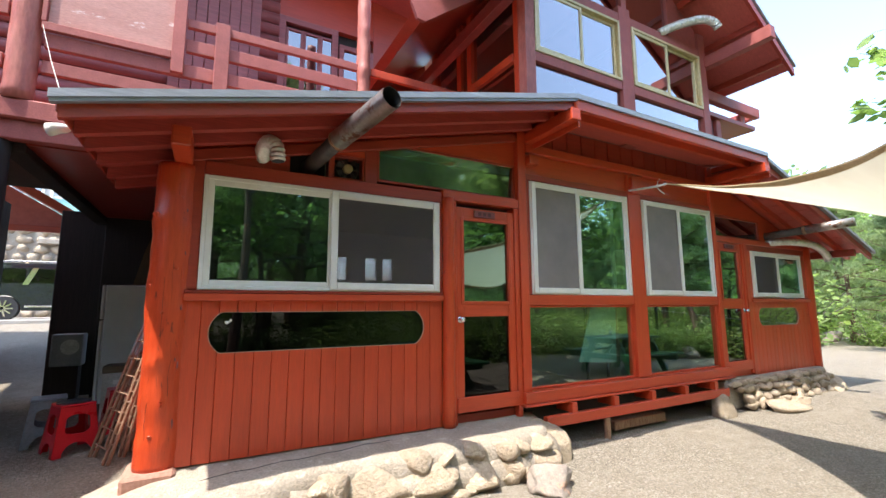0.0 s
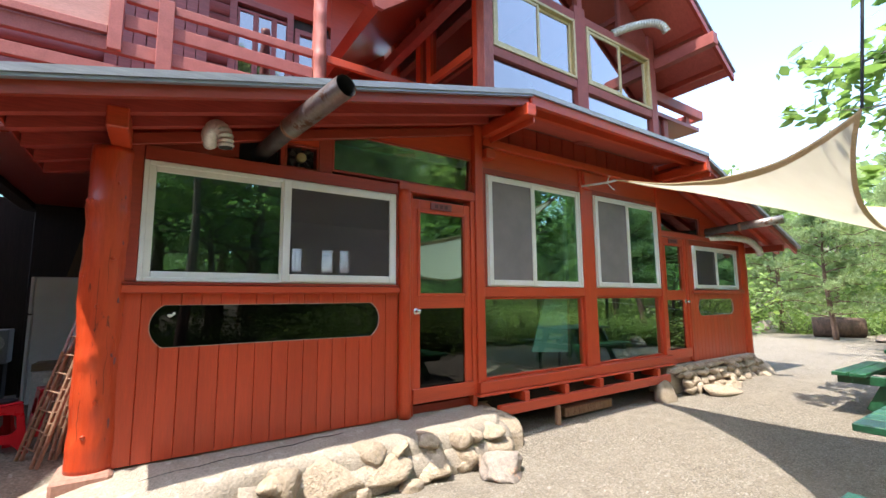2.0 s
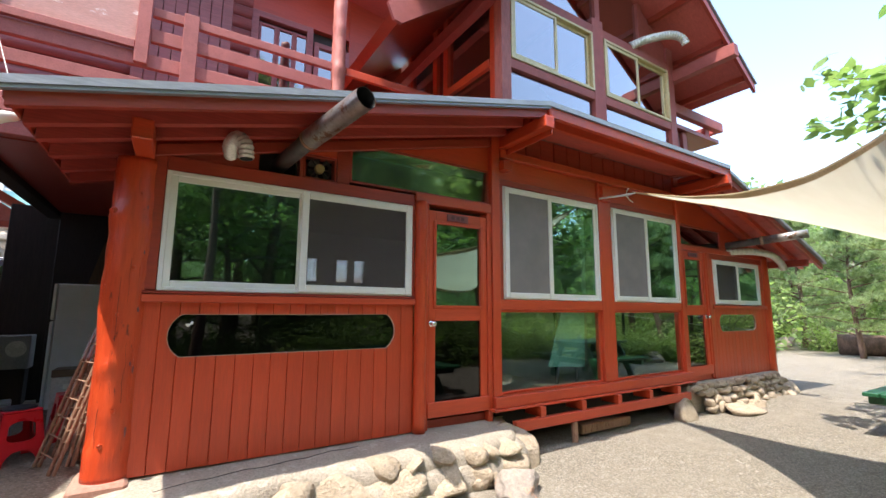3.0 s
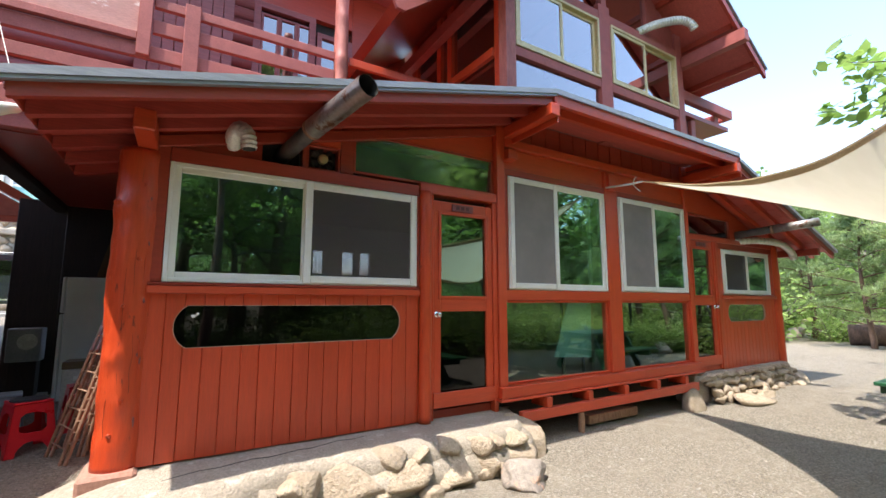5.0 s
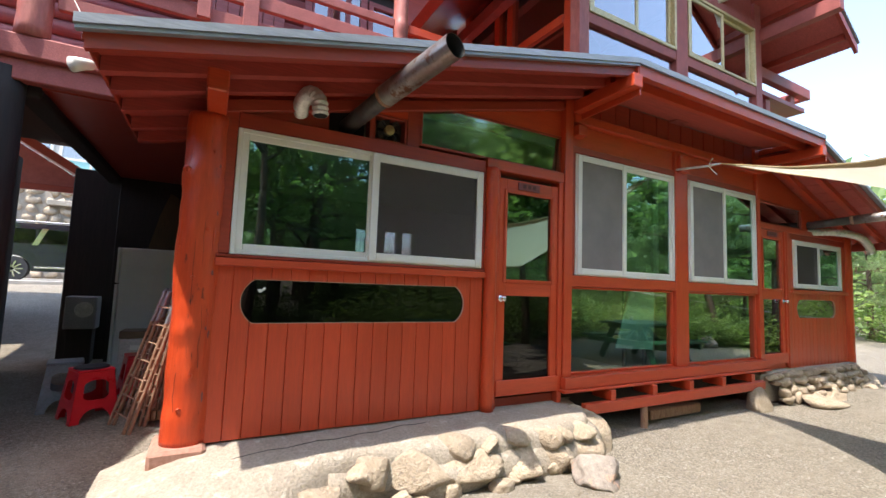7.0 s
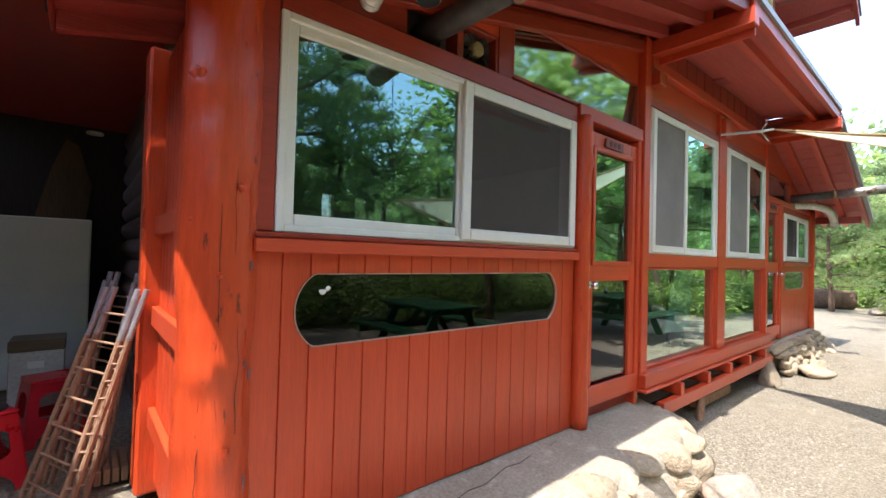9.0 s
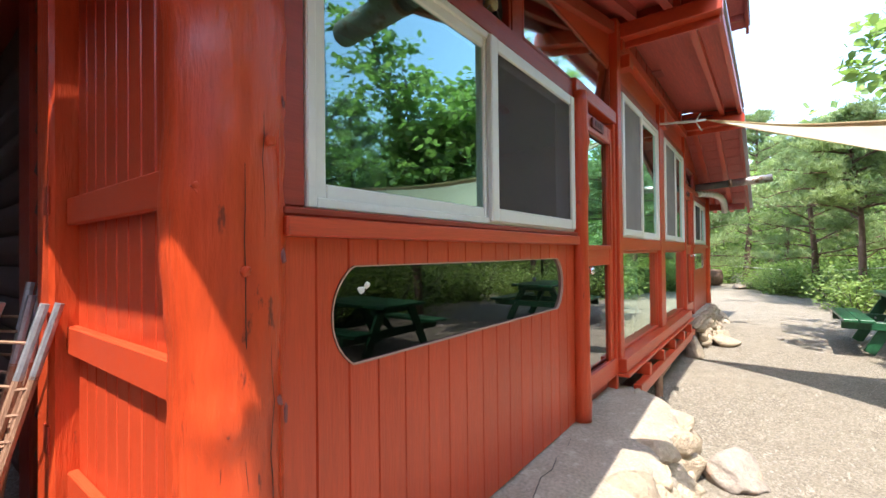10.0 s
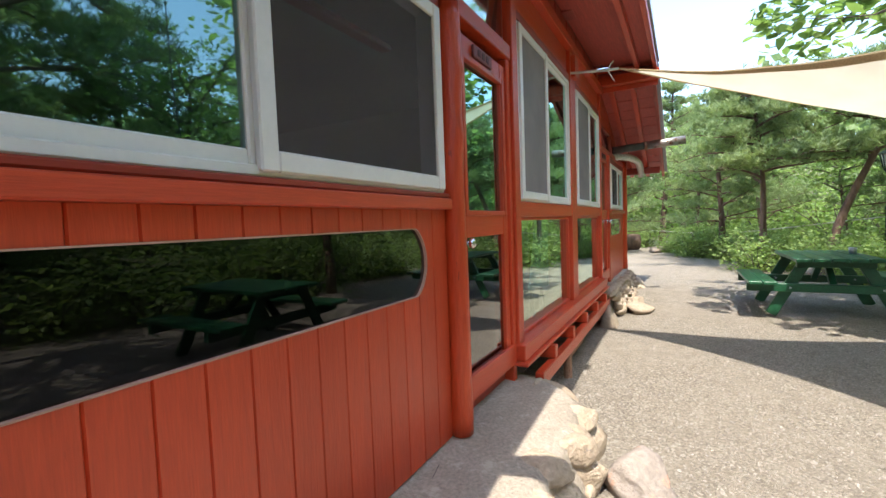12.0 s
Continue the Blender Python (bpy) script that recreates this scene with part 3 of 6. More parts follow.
solo("wad", sticker, M_pvc, (0.37, 3.388, 1.25), "small white wad stuck on the dark low pane", "sticker")


def sliding_window(name, x0, x1, z0, z1, xm, left_screen, frame_w=0.052, screen=None, label=""):
    """White plastic sliding window: outer frame, two sashes, one glazed and one with an insect screen."""
    w = thing(name, ((x0 + x1) / 2, Y0, z0), label, "window", kind="structure")
    part("window_frame", ring(bmesh.new(), x0, x1, z0, z1, 0.03, 3.338, 3.44), M_pvc, w)
    for left in (True, False):
        a, b = (x0 + 0.012, xm + 0.022) if left else (xm - 0.022, x1 - 0.012)
        front = left == left_screen
        y = 3.322 if front else 3.352
        sash = part("sash", ring(bmesh.new(), a, b, z0 + 0.012, z1 - 0.012, frame_w, y, y + 0.028, 0.005), M_pvc, w)
        if front:
            part("insect_screen", one_box(a + frame_w - 0.006, b - frame_w + 0.006, y + 0.012, y + 0.015, z0 + frame_w, z1 - frame_w, bevel=0), screen or M_screen, sash)
        else:
            p = part("pane", one_box(a + frame_w - 0.006, b - frame_w + 0.006, y + 0.012, y + 0.018, z0 + frame_w, z1 - frame_w, bevel=0), M_glass, sash)
            p.visible_shadow = False
    return w


w1 = sliding_window("window_3", 0.165, 2.045, 1.48, 2.297, 1.085, False, 0.058, label="wide white sliding window with green glass and a dark screen")
w2 = sliding_window("window_4", 3.10, 4.593, 1.476, 2.652, 3.77, True, 0.056, M_screen_grey, "tall white sliding window with grey screen and green glass")
w3 = sliding_window("window_5", 4.85, 6.281, 1.476, 2.652, 5.55, True, 0.056, M_screen_grey, "tall white sliding window with grey screen and green glass")
w4 = sliding_window("window_6", 7.21, 8.708, 1.468, 2.153, 7.94, True, 0.06, label="small white sliding window at the far end of the wall")
for w, xa in ((w2, 3.63), (w3, 5.42)):
    part("inner_sash", ring(bmesh.new(), xa, xa + 0.15, 1.53, 2.60, 0.05, 3.40, 3.43, 0.004), M_pvc, w)
for w, xa in ((w2, 4.36), ):
    part("inner_jamb", one_box(xa, xa + 0.055, 3.41, 3.44, 1.53, 2.60), M_pvc, w)
for num, (x0, x1) in enumerate(((3.04, 4.595), (4.822, 6.28))):
    w = thing(f"window_{num + 7}", ((x0 + x1) / 2, Y0, 0.55), "large fixed low pane of green mirror glass in red timber", "window", kind="structure")
    part("window_frame", ring(bmesh.new(), x0, x1, 0.547, 1.366, 0.022, 3.365, 3.44), M_red, w)
    p = part("pane", one_box(x0 + 0.02, x1 - 0.02, 3.39, 3.396, 0.565, 1.35, bevel=0), M_lowglass, w)
    p.visible_shadow = False
w = thing("window_9", (2.2, Y0, 2.42), "transom window of green glass over the door", "window", kind="structure")
part("window_frame", ring(bmesh.new(), 1.453, 2.936, 2.427, 2.79, 0.022, 3.37, 3.44), M_dark, w)
p = part("pane", prism(bmesh.new(), [(3.418, 2.44), (3.424, 2.44), (3.389, 2.775), (3.383, 2.775)], 1.47, 2.92, "x"), M_hazyglass, w)
p.visible_shadow = False
w = thing("window_10", (7.1, Y0, 2.3), "dark transom window over the far door", "window", kind="structure")
part("window_frame", ring(bmesh.new(), 6.36, 7.578, 2.312, 2.625, 0.025, 3.37, 3.44), M_dark, w)
p = part("pane", one_box(6.38, 7.56, 3.395, 3.40, 2.33, 2.61, bevel=0), M_darkglass, w)
p.visible_shadow = False


def glazed_door(name, x0, x1, z0, z1, sign, label, knob_left=True):
    d = thing(name, ((x0 + x1) / 2, 3.38, z0), label, "door", kind="structure")
    yf = 3.352
    st = 0.075
    part("stile", one_box(x0, x0 + st, yf, yf + 0.045, z0, z1, bevel=0.004), M_red, d)
    part("stile", one_box(x1 - st, x1, yf, yf + 0.045, z0, z1, bevel=0.004), M_red, d)
    for a, b in ((z1 - 0.12, z1), (z0 + 0.83, z0 + 0.955), (z0, z0 + 0.11)):
        part("rail", one_box(x0 + st, x1 - st, yf + 0.002, yf + 0.045, a, b, bevel=0.003), M_redx, d)
    part("kick_board", one_box(x0 - 0.01, x1 + 0.005, yf - 0.022, yf - 0.001, z0 - 0.005, z0 + 0.125, bevel=0.004), M_redx, d)
    part("moulding", ring(bmesh.new(), x0 + 0.045, x1 - 0.045, z0 + 0.94, z1 - 0.095, 0.03, yf - 0.014, yf - 0.001, 0.004), M_red, d)
    for a, b, mt in ((z0 + 0.95, z1 - 0.115, M_glass), (z0 + 0.105, z0 + 0.835, M_darkglass)):
        p = part("pane", one_box(x0 + st - 0.01, x1 - st + 0.01, yf + 0.02, yf + 0.026, a, b, bevel=0), mt, d)
        p.visible_shadow = False
    kx = x0 + 0.032 if knob_left else x1 - 0.032
    kb = bmesh.new()
    tube(kb, [(kx, yf, z0 + 0.805), (kx, yf - 0.006, z0 + 0.805), (kx, yf - 0.008, z0 + 0.805)], [0.03, 0.03, 0.012], 16)
    tube(kb, [(kx, yf - 0.006, z0 + 0.805), (kx, yf - 0.03, z0 + 0.805), (kx, yf - 0.034, z0 + 0.805), (kx, yf - 0.05, z0 + 0.805), (kx, yf - 0.062, z0 + 0.805)], [0.011, 0.011, 0.022, 0.027, 0.015], 16)
    part("door_knob", kb, M_chrome, d, "round chrome knob", smooth=True)
    if sign:
        s = part("sign", one_box(x0 + 0.19, x0 + 0.43, yf - 0.016, yf - 0.001, z1 - 0.085, z1 - 0.02, bevel=0.003), M_purple, d, "small brown name board with worn lettering")
        for k in range(3):
            part("lettering", one_box(x0 + 0.235 + k * 0.055, x0 + 0.27 + k * 0.055, yf - 0.019, yf - 0.0165, z1 - 0.07, z1 - 0.035, bevel=0.002), M_ink, s)
    return d


glazed_door("door_1", 2.224, 2.883, 0.435, 2.285, True, "red timber door with two dark panes, closed")
glazed_door("door_2", 6.362, 6.97, 0.48, 2.235, True, "far red timber door with two dark panes, closed", False)

# ---- room behind the windows ----
inside = thing("wall_inside", (4.6, 7.5, 0.4), "dim plain papered room walls", "wall", kind="structure")
for x0, x1 in ((0.16, 2.2), (2.38, 2.72), (2.94, 3.05), (3.25, 8.85)):
    part("back_wall", one_box(x0, x1, 7.5, 7.6, 0.4, 2.7, bevel=0), M_room, inside)
for x0, x1 in ((2.2, 2.38), (2.72, 2.94), (3.05, 3.25)):
    part("back_wall", one_box(x0, x1, 7.5, 7.6, 0.4, 1.85, bevel=0), M_room, inside)
    part("back_wall", one_box(x0, x1, 7.5, 7.6, 2.25, 2.7, bevel=0), M_room, inside)
    part("pane", one_box(x0, x1, 7.545, 7.551, 1.85, 2.25, bevel=0), M_upglass, inside)
part("side_wall", one_box(0.13, 0.16, 3.47, 7.6, 0.4, 2.7, bevel=0), M_room, inside)
part("side_wall", one_box(8.85, 8.91, 3.47, 7.6, 0.3, 2.7, bevel=0), M_room, inside)
part("partition", one_box(4.68, 4.74, 3.70, 7.5, 0.4, 2.7, bevel=0), M_room, inside)
solo("floor", one_box(0.1, 8.9, 3.47, 7.6, 0.34, 0.40, bevel=0), M_floorin, (4.6, 5.5, 0.4), "brown floor of the room", "floor", kind="structure")
solo("ceiling", one_box(0.1, 8.9, 3.47, 7.6, 2.70, 2.715, bevel=0), M_room, (4.6, 5.5, 2.7), "plain room ceiling", "ceiling", kind="structure")


def curtain(x0, x1, z0, z1, y):
    bm = bmesh.new()
    n = int((x1 - x0) / 0.012)
    rows = []
    for k in range(n + 1):
        x = x0 + (x1 - x0) * k / n
        yy = y + 0.02 * math.sin(k * 0.75) + 0.008 * math.sin(k * 0.31)
        rows.append((bm.verts.new((x, yy, z0)), bm.verts.new((x, yy, z1))))
    for a, b in zip(rows, rows[1:]):
        bm.faces.new((a[0], b[0], b[1], a[1]))
    return solo("curtain", bm, M_curtain, ((x0 + x1) / 2, y, z0), "grey cloth curtain hanging behind the window screen", "curtain", "curtains", smooth=True)


curtain(3.12, 3.72, 1.42, 2.66, 3.52)
curtain(4.88, 5.5, 1.42, 2.66, 3.52)

tb_ = bmesh.new()
prism(tb_, [(3.90, 0.74), (4.50, 0.70), (4.53, 1.38), (4.16, 1.40)], 3.55, 3.565)
solo("board", tb_, M_teal, (4.3, 3.56, 0.6), "pale teal board leaning inside behind the low pane", "board")
easel = bmesh.new()
for xx in (4.05, 4.38):
    box(easel, xx, xx + 0.03, 3.57, 3.60, 0.40, 1.35, 0.003)
solo("easel", easel, M_black, (4.2, 3.58, 0.4), "dark wooden easel legs holding the teal board", "easel")

# ---- side wall of the left wing and log wall behind it ----
side = thing("wall_west", (-0.06, 3.9, 0.2), "red boarded side wall with rails, beside the covered passage", "wall", kind="structure")
for k in range(9):
    y = 3.50 + k * 0.101
    part("plank", one_box(-0.05, 0.0, y, y + 0.098, 0.22, 2.40, bevel=0.005), M_red, side)
for z0, z1 in ((1.475, 1.57), (1.015, 1.115), (0.50, 0.60)):
    part("rail", one_box(-0.085, -0.052, 3.50, 4.40, z0, z1, bevel=0.005), M_redx, side)
pb = bmesh.new()
box(pb, -0.13, 0.0, 4.41, 4.60, 0.15, 2.45, 0.015)
part("post", pb, M_log, side)
for z in (0.72, 1.12, 1.56):
    part("mortise", one_box(-0.1345, -0.128, 4.415, 4.475, z - 0.05, z + 0.05, bevel=0.001), M_dark, side)
back = thing("wall_log", (0.05, 6, 0.2), "stacked round log wall in the dark passage", "wall", kind="structure")
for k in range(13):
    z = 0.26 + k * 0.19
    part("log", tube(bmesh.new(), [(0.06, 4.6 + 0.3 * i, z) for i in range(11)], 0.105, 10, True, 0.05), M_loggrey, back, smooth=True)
part("post", one_box(-0.06, 0.06, 5.15, 5.4, 0.15, 2.68, bevel=0.01), M_dark, back)
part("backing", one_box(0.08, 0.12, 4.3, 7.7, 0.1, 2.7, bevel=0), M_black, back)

# ---- lower roof: two sloping wings and a level middle ----
roof = thing("roof_lower", (4.6, 3.0, 2.3), "low red timber porch roof with grey metal edge", "roof", kind="structure")


def slope_slab(bm, xa, za, xb, zb, y0, y1, t0, t1):
    return prism(bm, [(xa, za - t1), (xb, zb - t1), (xb, zb - t0), (xa, za - t0)], y0, y1)


XA, XB = -0.49, 3.13
part("covering", slope_slab(bmesh.new(), XA - 0.03, roof_left(XA - 0.03) + 0.012, XB, roof_left(XB) + 0.012, 2.66, 4.32, 0.0, 0.012), M_shingle, roof)
part("sheathing", slope_slab(bmesh.new(), XA, roof_left(XA), XB, roof_left(XB), 2.70, 4.32, 0.0, 0.035), M_roofunder, roof)
part("metal_edge", slope_slab(bmesh.new(), XA - 0.035, roof_left(XA - 0.035) + 0.018, XB, roof_left(XB) + 0.018, 2.645, 2.70, 0.0, 0.045), M_metal, roof, "grey metal drip edge")
part("metal_edge", slope_slab(bmesh.new(), XA - 0.03, roof_left(XA - 0.03) - 0.028, XB, roof_left(XB) - 0.028, 2.655, 2.69, 0.0, 0.02), M_metal, roof)
part("barge_board", slope_slab(bmesh.new(), XA, roof_left(XA) - 0.036, XB, roof_left(XB) - 0.036, 2.69, 2.73, 0.0, 0.085), M_dark, roof)
for y in (2.97, 3.22, 3.55, 3.90, 4.22):
    part("rafter", slope_slab(bmesh.new(), XA + 0.01, roof_left(XA + 0.01) - 0.036, XB - 0.1, roof_left(XB - 0.1) - 0.036, y - 0.03, y + 0.03, 0.0, 0.08), M_roofunder, roof)
part("eave_board", one_box(XA - 0.012, XA + 0.004, 2.69, 4.32, roof_left(XA) - 0.085, roof_left(XA) - 0.001), M_dark, roof)
# right wing
XC, XD = 6.46, 9.42
part("covering", slope_slab(bmesh.new(), XC, roof_right(XC) + 0.012, XD + 0.03, roof_right(XD + 0.03) + 0.012, 2.66, 4.3, 0.0, 0.012), M_shingle, roof)
part("metal_edge", slope_slab(bmesh.new(), XC, roof_right(XC) + 0.018, XD + 0.035, roof_right(XD + 0.035) + 0.018, 2.645, 2.70, 0.0, 0.045), M_metal, roof)
part("barge_board", slope_slab(bmesh.new(), XC, roof_right(XC) - 0.036, XD, roof_right(XD) - 0.036, 2.69, 2.73, 0.0, 0.09), M_dark, roof)
for k in range(24):
    xa = XC + k * 0.122
    part("soffit_board", slope_slab(bmesh.new(), xa, roof_right(xa) - 0.004 * (k % 2), xa + 0.116, roof_right(xa + 0.116) - 0.004 * (k % 2), 2.70, 4.3, 0.0, 0.022), M_soffit, roof)
for y in (2.97, 3.24, 3.6, 4.0):
    part("rafter", slope_slab(bmesh.new(), XC + 0.05, roof_right(XC + 0.05) - 0.03, XD - 0.02, roof_right(XD - 0.02) - 0.03, y - 0.03, y + 0.03, 0.0, 0.08), M_red, roof)
part("eave_beam", one_box(XD - 0.45, XD - 0.37, 2.75, 4.2, roof_right(XD) - 0.09, roof_right(XD) + 0.02), M_dark, roof)
# middle
part("covering", prism(bmesh.new(), [(2.66, 3.275), (3.4, 3.36), (3.4, 3.38), (2.66, 3.295)], XB, XC, "x"), M_shingle, roof)
part("sheathing", prism(bmesh.new(), [(2.70, 3.24), (3.4, 3.32), (3.4, 3.352), (2.70, 3.272)], XB, XC, "x"), M_soffit, roof)
part("metal_edge", prism(bmesh.new(), [(2.645, 3.25), (2.69, 3.25), (2.69, 3.298), (2.645, 3.298)], XB, XC, "x"), M_metal, roof)
part("fascia", prism(bmesh.new(), [(2.665, 3.155), (2.71, 3.155), (2.71, 3.248), (2.665, 3.248)], XB - 0.02, XC + 0.02, "x"), M_redx, roof)
part("fascia", prism(bmesh.new(), [(2.86, 3.17), (2.91, 3.17), (2.91, 3.26), (2.86, 3.255)], XB, XC, "x"), M_redx, roof)
for x in (3.09, 6.39):
    part("purlin", one_box(x - 0.055, x + 0.055, 2.64, 4.0, 3.035, 3.15, bevel=0.006), M_redx, roof)
    part("strut", one_box(x - 0.03, x + 0.03, 2.90, 2.99, 3.151, 3.24, bevel=0.004), M_redx, roof)

for x in (3.125, 6.463):
    part("cheek_board", one_box(x, x + 0.02, 2.66, 3.40, 2.98, 3.30, bevel=0.003), M_redx, roof)
part("corner_board", one_box(6.345, 6.462, 3.372, 3.455, 3.032, 3.34, bevel=0.003), M_redx, roof)

# ---- upper storey bay with gold windows ----
up = thing("wall_upper", (4.8, 3.3, 3.3), "faded red timber upper storey with gold framed windows", "wall", kind="structure")
YU = 3.30
timber("post", 3.07, 3.205, 3.30, 5.4, YU - 0.01, YU + 0.12, M_fadedlog, parent=up)
timber("post", 4.60, 4.815, 3.30, 5.15, YU, YU + 0.12, M_faded, parent=up)
timber("post", 6.285, 6.44, 3.30, 5.3, YU, YU + 0.12, M_faded, parent=up)
timber("beam", 3.207, 4.598, 4.005, 4.115, YU + 0.004, YU + 0.11, M_faded, parent=up)
timber("beam", 4.817, 6.283, 4.0, 4.115, YU + 0.004, YU + 0.11, M_faded, parent=up)
timber("beam", 3.207, 6.283, 4.925, 5.05, YU + 0.006, YU + 0.11, M_faded, parent=up)
timber("beam", 3.207, 6.283, 3.34, 3.52, YU + 0.006, YU + 0.11, M_faded, parent=up)
part("gable_boarding", prism(bmesh.new(), [(5.75, 5.052), (6.285, 5.052), (6.285, 5.35), (5.75, 5.74)], YU + 0.04, YU + 0.1), M_faded, up)
part("gable_mullion", one_box(4.70, 4.80, YU + 0.03, YU + 0.1, 5.052, 6.4), M_faded, up)
part("gable_mullion", one_box(5.65, 5.75, YU + 0.03, YU + 0.1, 5.052, 5.8), M_faded, up)
p = part("gable_pane", prism(bmesh.new(), [(3.207, 5.052), (5.65, 5.052), (5.65, 5.8), (4.75, 6.4), (3.207, 5.4)], YU + 0.07, YU + 0.076), M_upglass, up)
num = 11
for x0, x1, xm in ((3.207, 4.598, 3.93), (4.817, 6.283, 5.54)):
    w = thing(f"window_{num}", ((x0 + x1) / 2, YU, 4.12), "upper sliding window in a gold metal frame", "window", kind="structure")
    part("window_frame", ring(bmesh.new(), x0 + 0.004, x1 - 0.004, 4.118, 4.922, 0.035, YU - 0.012, YU + 0.09), M_gold, w)
    part("sash", ring(bmesh.new(), x0 + 0.04, xm + 0.02, 4.155, 4.885, 0.04, YU + 0.0, YU + 0.03), M_gold, w)
    part("sash", ring(bmesh.new(), xm - 0.02, x1 - 0.04, 4.155, 4.885, 0.04, YU + 0.035, YU + 0.065), M_gold, w)
    for a, b, y in ((x0 + 0.075, xm - 0.015, YU + 0.012), (xm + 0.015, x1 - 0.075, YU + 0.047)):
        part("pane", one_box(a, b, y, y + 0.006, 4.19, 4.85, bevel=0), M_upglass, w)
    part("low_pane", one_box(x0 + 0.01, x1 - 0.01, YU + 0.05, YU + 0.056, 3.53, 4.0, bevel=0), M_upglass, w)
    num += 1
# bay's side, seen past the balcony
XS = 3.10
for y in (3.43, 4.43, 4.70, 5.46):
    part("side_post", one_box(XS + 0.001, XS + 0.10, y, y + 0.11, 3.30, 5.55, bevel=0.006), M_red, up)
part("side_beam", one_box(XS + 0.004, XS + 0.09, 3.54, 5.4, 3.30, 3.50, bevel=0.006), M_dark, up)
part("side_beam", one_box(XS + 0.004, XS + 0.09, 3.54, 5.5, 5.25, 5.7, bevel=0.006), M_dark, up)
part("brace", beam(bmesh.new(), (XS + 0.0, 4.44, 4.15), (XS + 0.0, 3.53, 4.12), 0.06, 0.10), M_red, up)
part("side_pane", one_box(XS + 0.05, XS + 0.056, 3.54, 5.46, 3.5, 5.25, bevel=0), M_upglass, up)
part("room_back", one_box(3.2, 6.4, 5.6, 5.7, 3.3, 6.3, bevel=0), M_plaster, up, "pale room wall behind the glass")
part("room_floor", one_box(3.14, 6.42, 3.42, 5.7, 3.36, 3.40, bevel=0), M_floorin, up)
part("end_wall", one_box(6.33, 6.44, 3.42, 8, 3.3, 5.3, bevel=0), M_faded, up)
# rail stub past the bay
stub = thing("balcony_end", (7.1, 4.6, 3.6), "faded red balcony end beyond the bay", "balcony", kind="structure")
part("rail", one_box(6.45, 8.05, 3.40, 3.50, 4.40, 4.56, bevel=0.008), M_faded, stub)
part("rail", one_box(7.95, 8.05, 3.502, 6.5, 4.40, 4.56, bevel=0.008), M_faded, stub)
part("ledge_board", one_box(6.45, 8.0, 3.46, 6.5, 4.20, 4.27, bevel=0.004), M_dark, stub)
part("rail_block", one_box(7.6, 7.72, 3.47, 3.55, 4.272, 4.398, bevel=0.004), M_faded, stub)
part("post", one_box(6.95, 7.07, 3.5, 3.62, 2.9, 4.198, bevel=0.006), M_faded, stub)
part("panel", one_box(6.45, 6.948, 3.55, 3.59, 2.9, 4.198, bevel=0.003), M_purple, stub)

# ---- upper gable roof ----
uroof = thing("roof_upper", (4.83, 3.5, 4.8), "big red gable roof with purlins and thin metal edge", "roof", kind="structure")


def roof_up(x):
    return 6.56 - 0.714 * abs(x - 4.75)


for sgn in (1, -1):
    xe = 4.75 + sgn * 2.58
    part("soffit", slope_slab(bmesh.new(), 4.75, 6.56, xe, roof_up(xe), 2.62, 8.0, 0.0, 0.05), M_soffit, uroof)
    part("metal_edge", slope_slab(bmesh.new(), 4.75, 6.59, xe + sgn * 0.03, roof_up(xe) + 0.012, 2.585, 8.0, 0.0, 0.03), M_metal, uroof)
    part("barge_board", slope_slab(bmesh.new(), 4.75, 6.51, xe, roof_up(xe) - 0.05, 2.60, 2.64, 0.0, 0.10), M_dark, uroof)
    for d in (0.55, 1.2, 1.85, 2.4):
        xr = 4.75 + sgn * d
        part("purlin", one_box(xr - 0.025, xr + 0.025, 2.66, 8.0, roof_up(xr) - 0.13, roof_up(xr) - 0.04, bevel=0.004), M_dark, uroof)
    part("wall_plate", one_box(4.75 + sgn * 1.72 - 0.06, 4.75 + sgn * 1.72 + 0.06, 2.45, 8.0, 4.79, 4.96, bevel=0.006), M_faded, uroof)

# ---- balcony ----
balc = thing("balcony", (1.0, 4.4, 2.8), "faded red timber balcony with slatted rails and log posts", "balcony", kind="structure")
part("floor_slab", one_box(-1.25, 3.09, 4.42, 7.7, 2.74, 2.86, bevel=0), M_dark, balc)
part("floor_slab", one_box(-4.5, -1.254, 4.42, 6.3, 2.74, 2.86, bevel=0), M_dark, balc)
part("edge_beam", one_box(-4.5, 3.09, 4.27, 4.415, 2.815, 2.975, bevel=0.012), M_faded, balc)
part("edge_beam", one_box(-4.5, 3.09, 4.32, 4.415, 2.66, 2.813, bevel=0.008), M_faded, balc)
for z0, z1 in ((3.945, 4.03), (3.70, 3.825), (3.45, 3.575), (3.23, 3.34)):
    part("rail", one_box(-1.05 if z0 < 3.5 else -0.08, 1.54, 4.31, 4.36, z0, z1, bevel=0.006), M_faded, balc)
part("rail", one_box(1.70, 3.05, 4.31, 4.36, 3.93, 4.02, bevel=0.006), M_red, balc)
part("rail", one_box(-4.4, -1.28, 4.31, 4.36, 3.23, 3.34, bevel=0.006), M_faded, balc)
part("rail", one_box(-4.4, -1.28, 4.31, 4.36, 3.66, 3.78, bevel=0.006), M_faded, balc)
part("stile", one_box(0.155, 0.28, 4.27, 4.308, 3.34, 4.045, bevel=0.006), M_faded, balc)
part("stile", one_box(-0.27, -0.2, 4.31, 4.36, 2.975, 3.23, bevel=0.004), M_faded, balc)
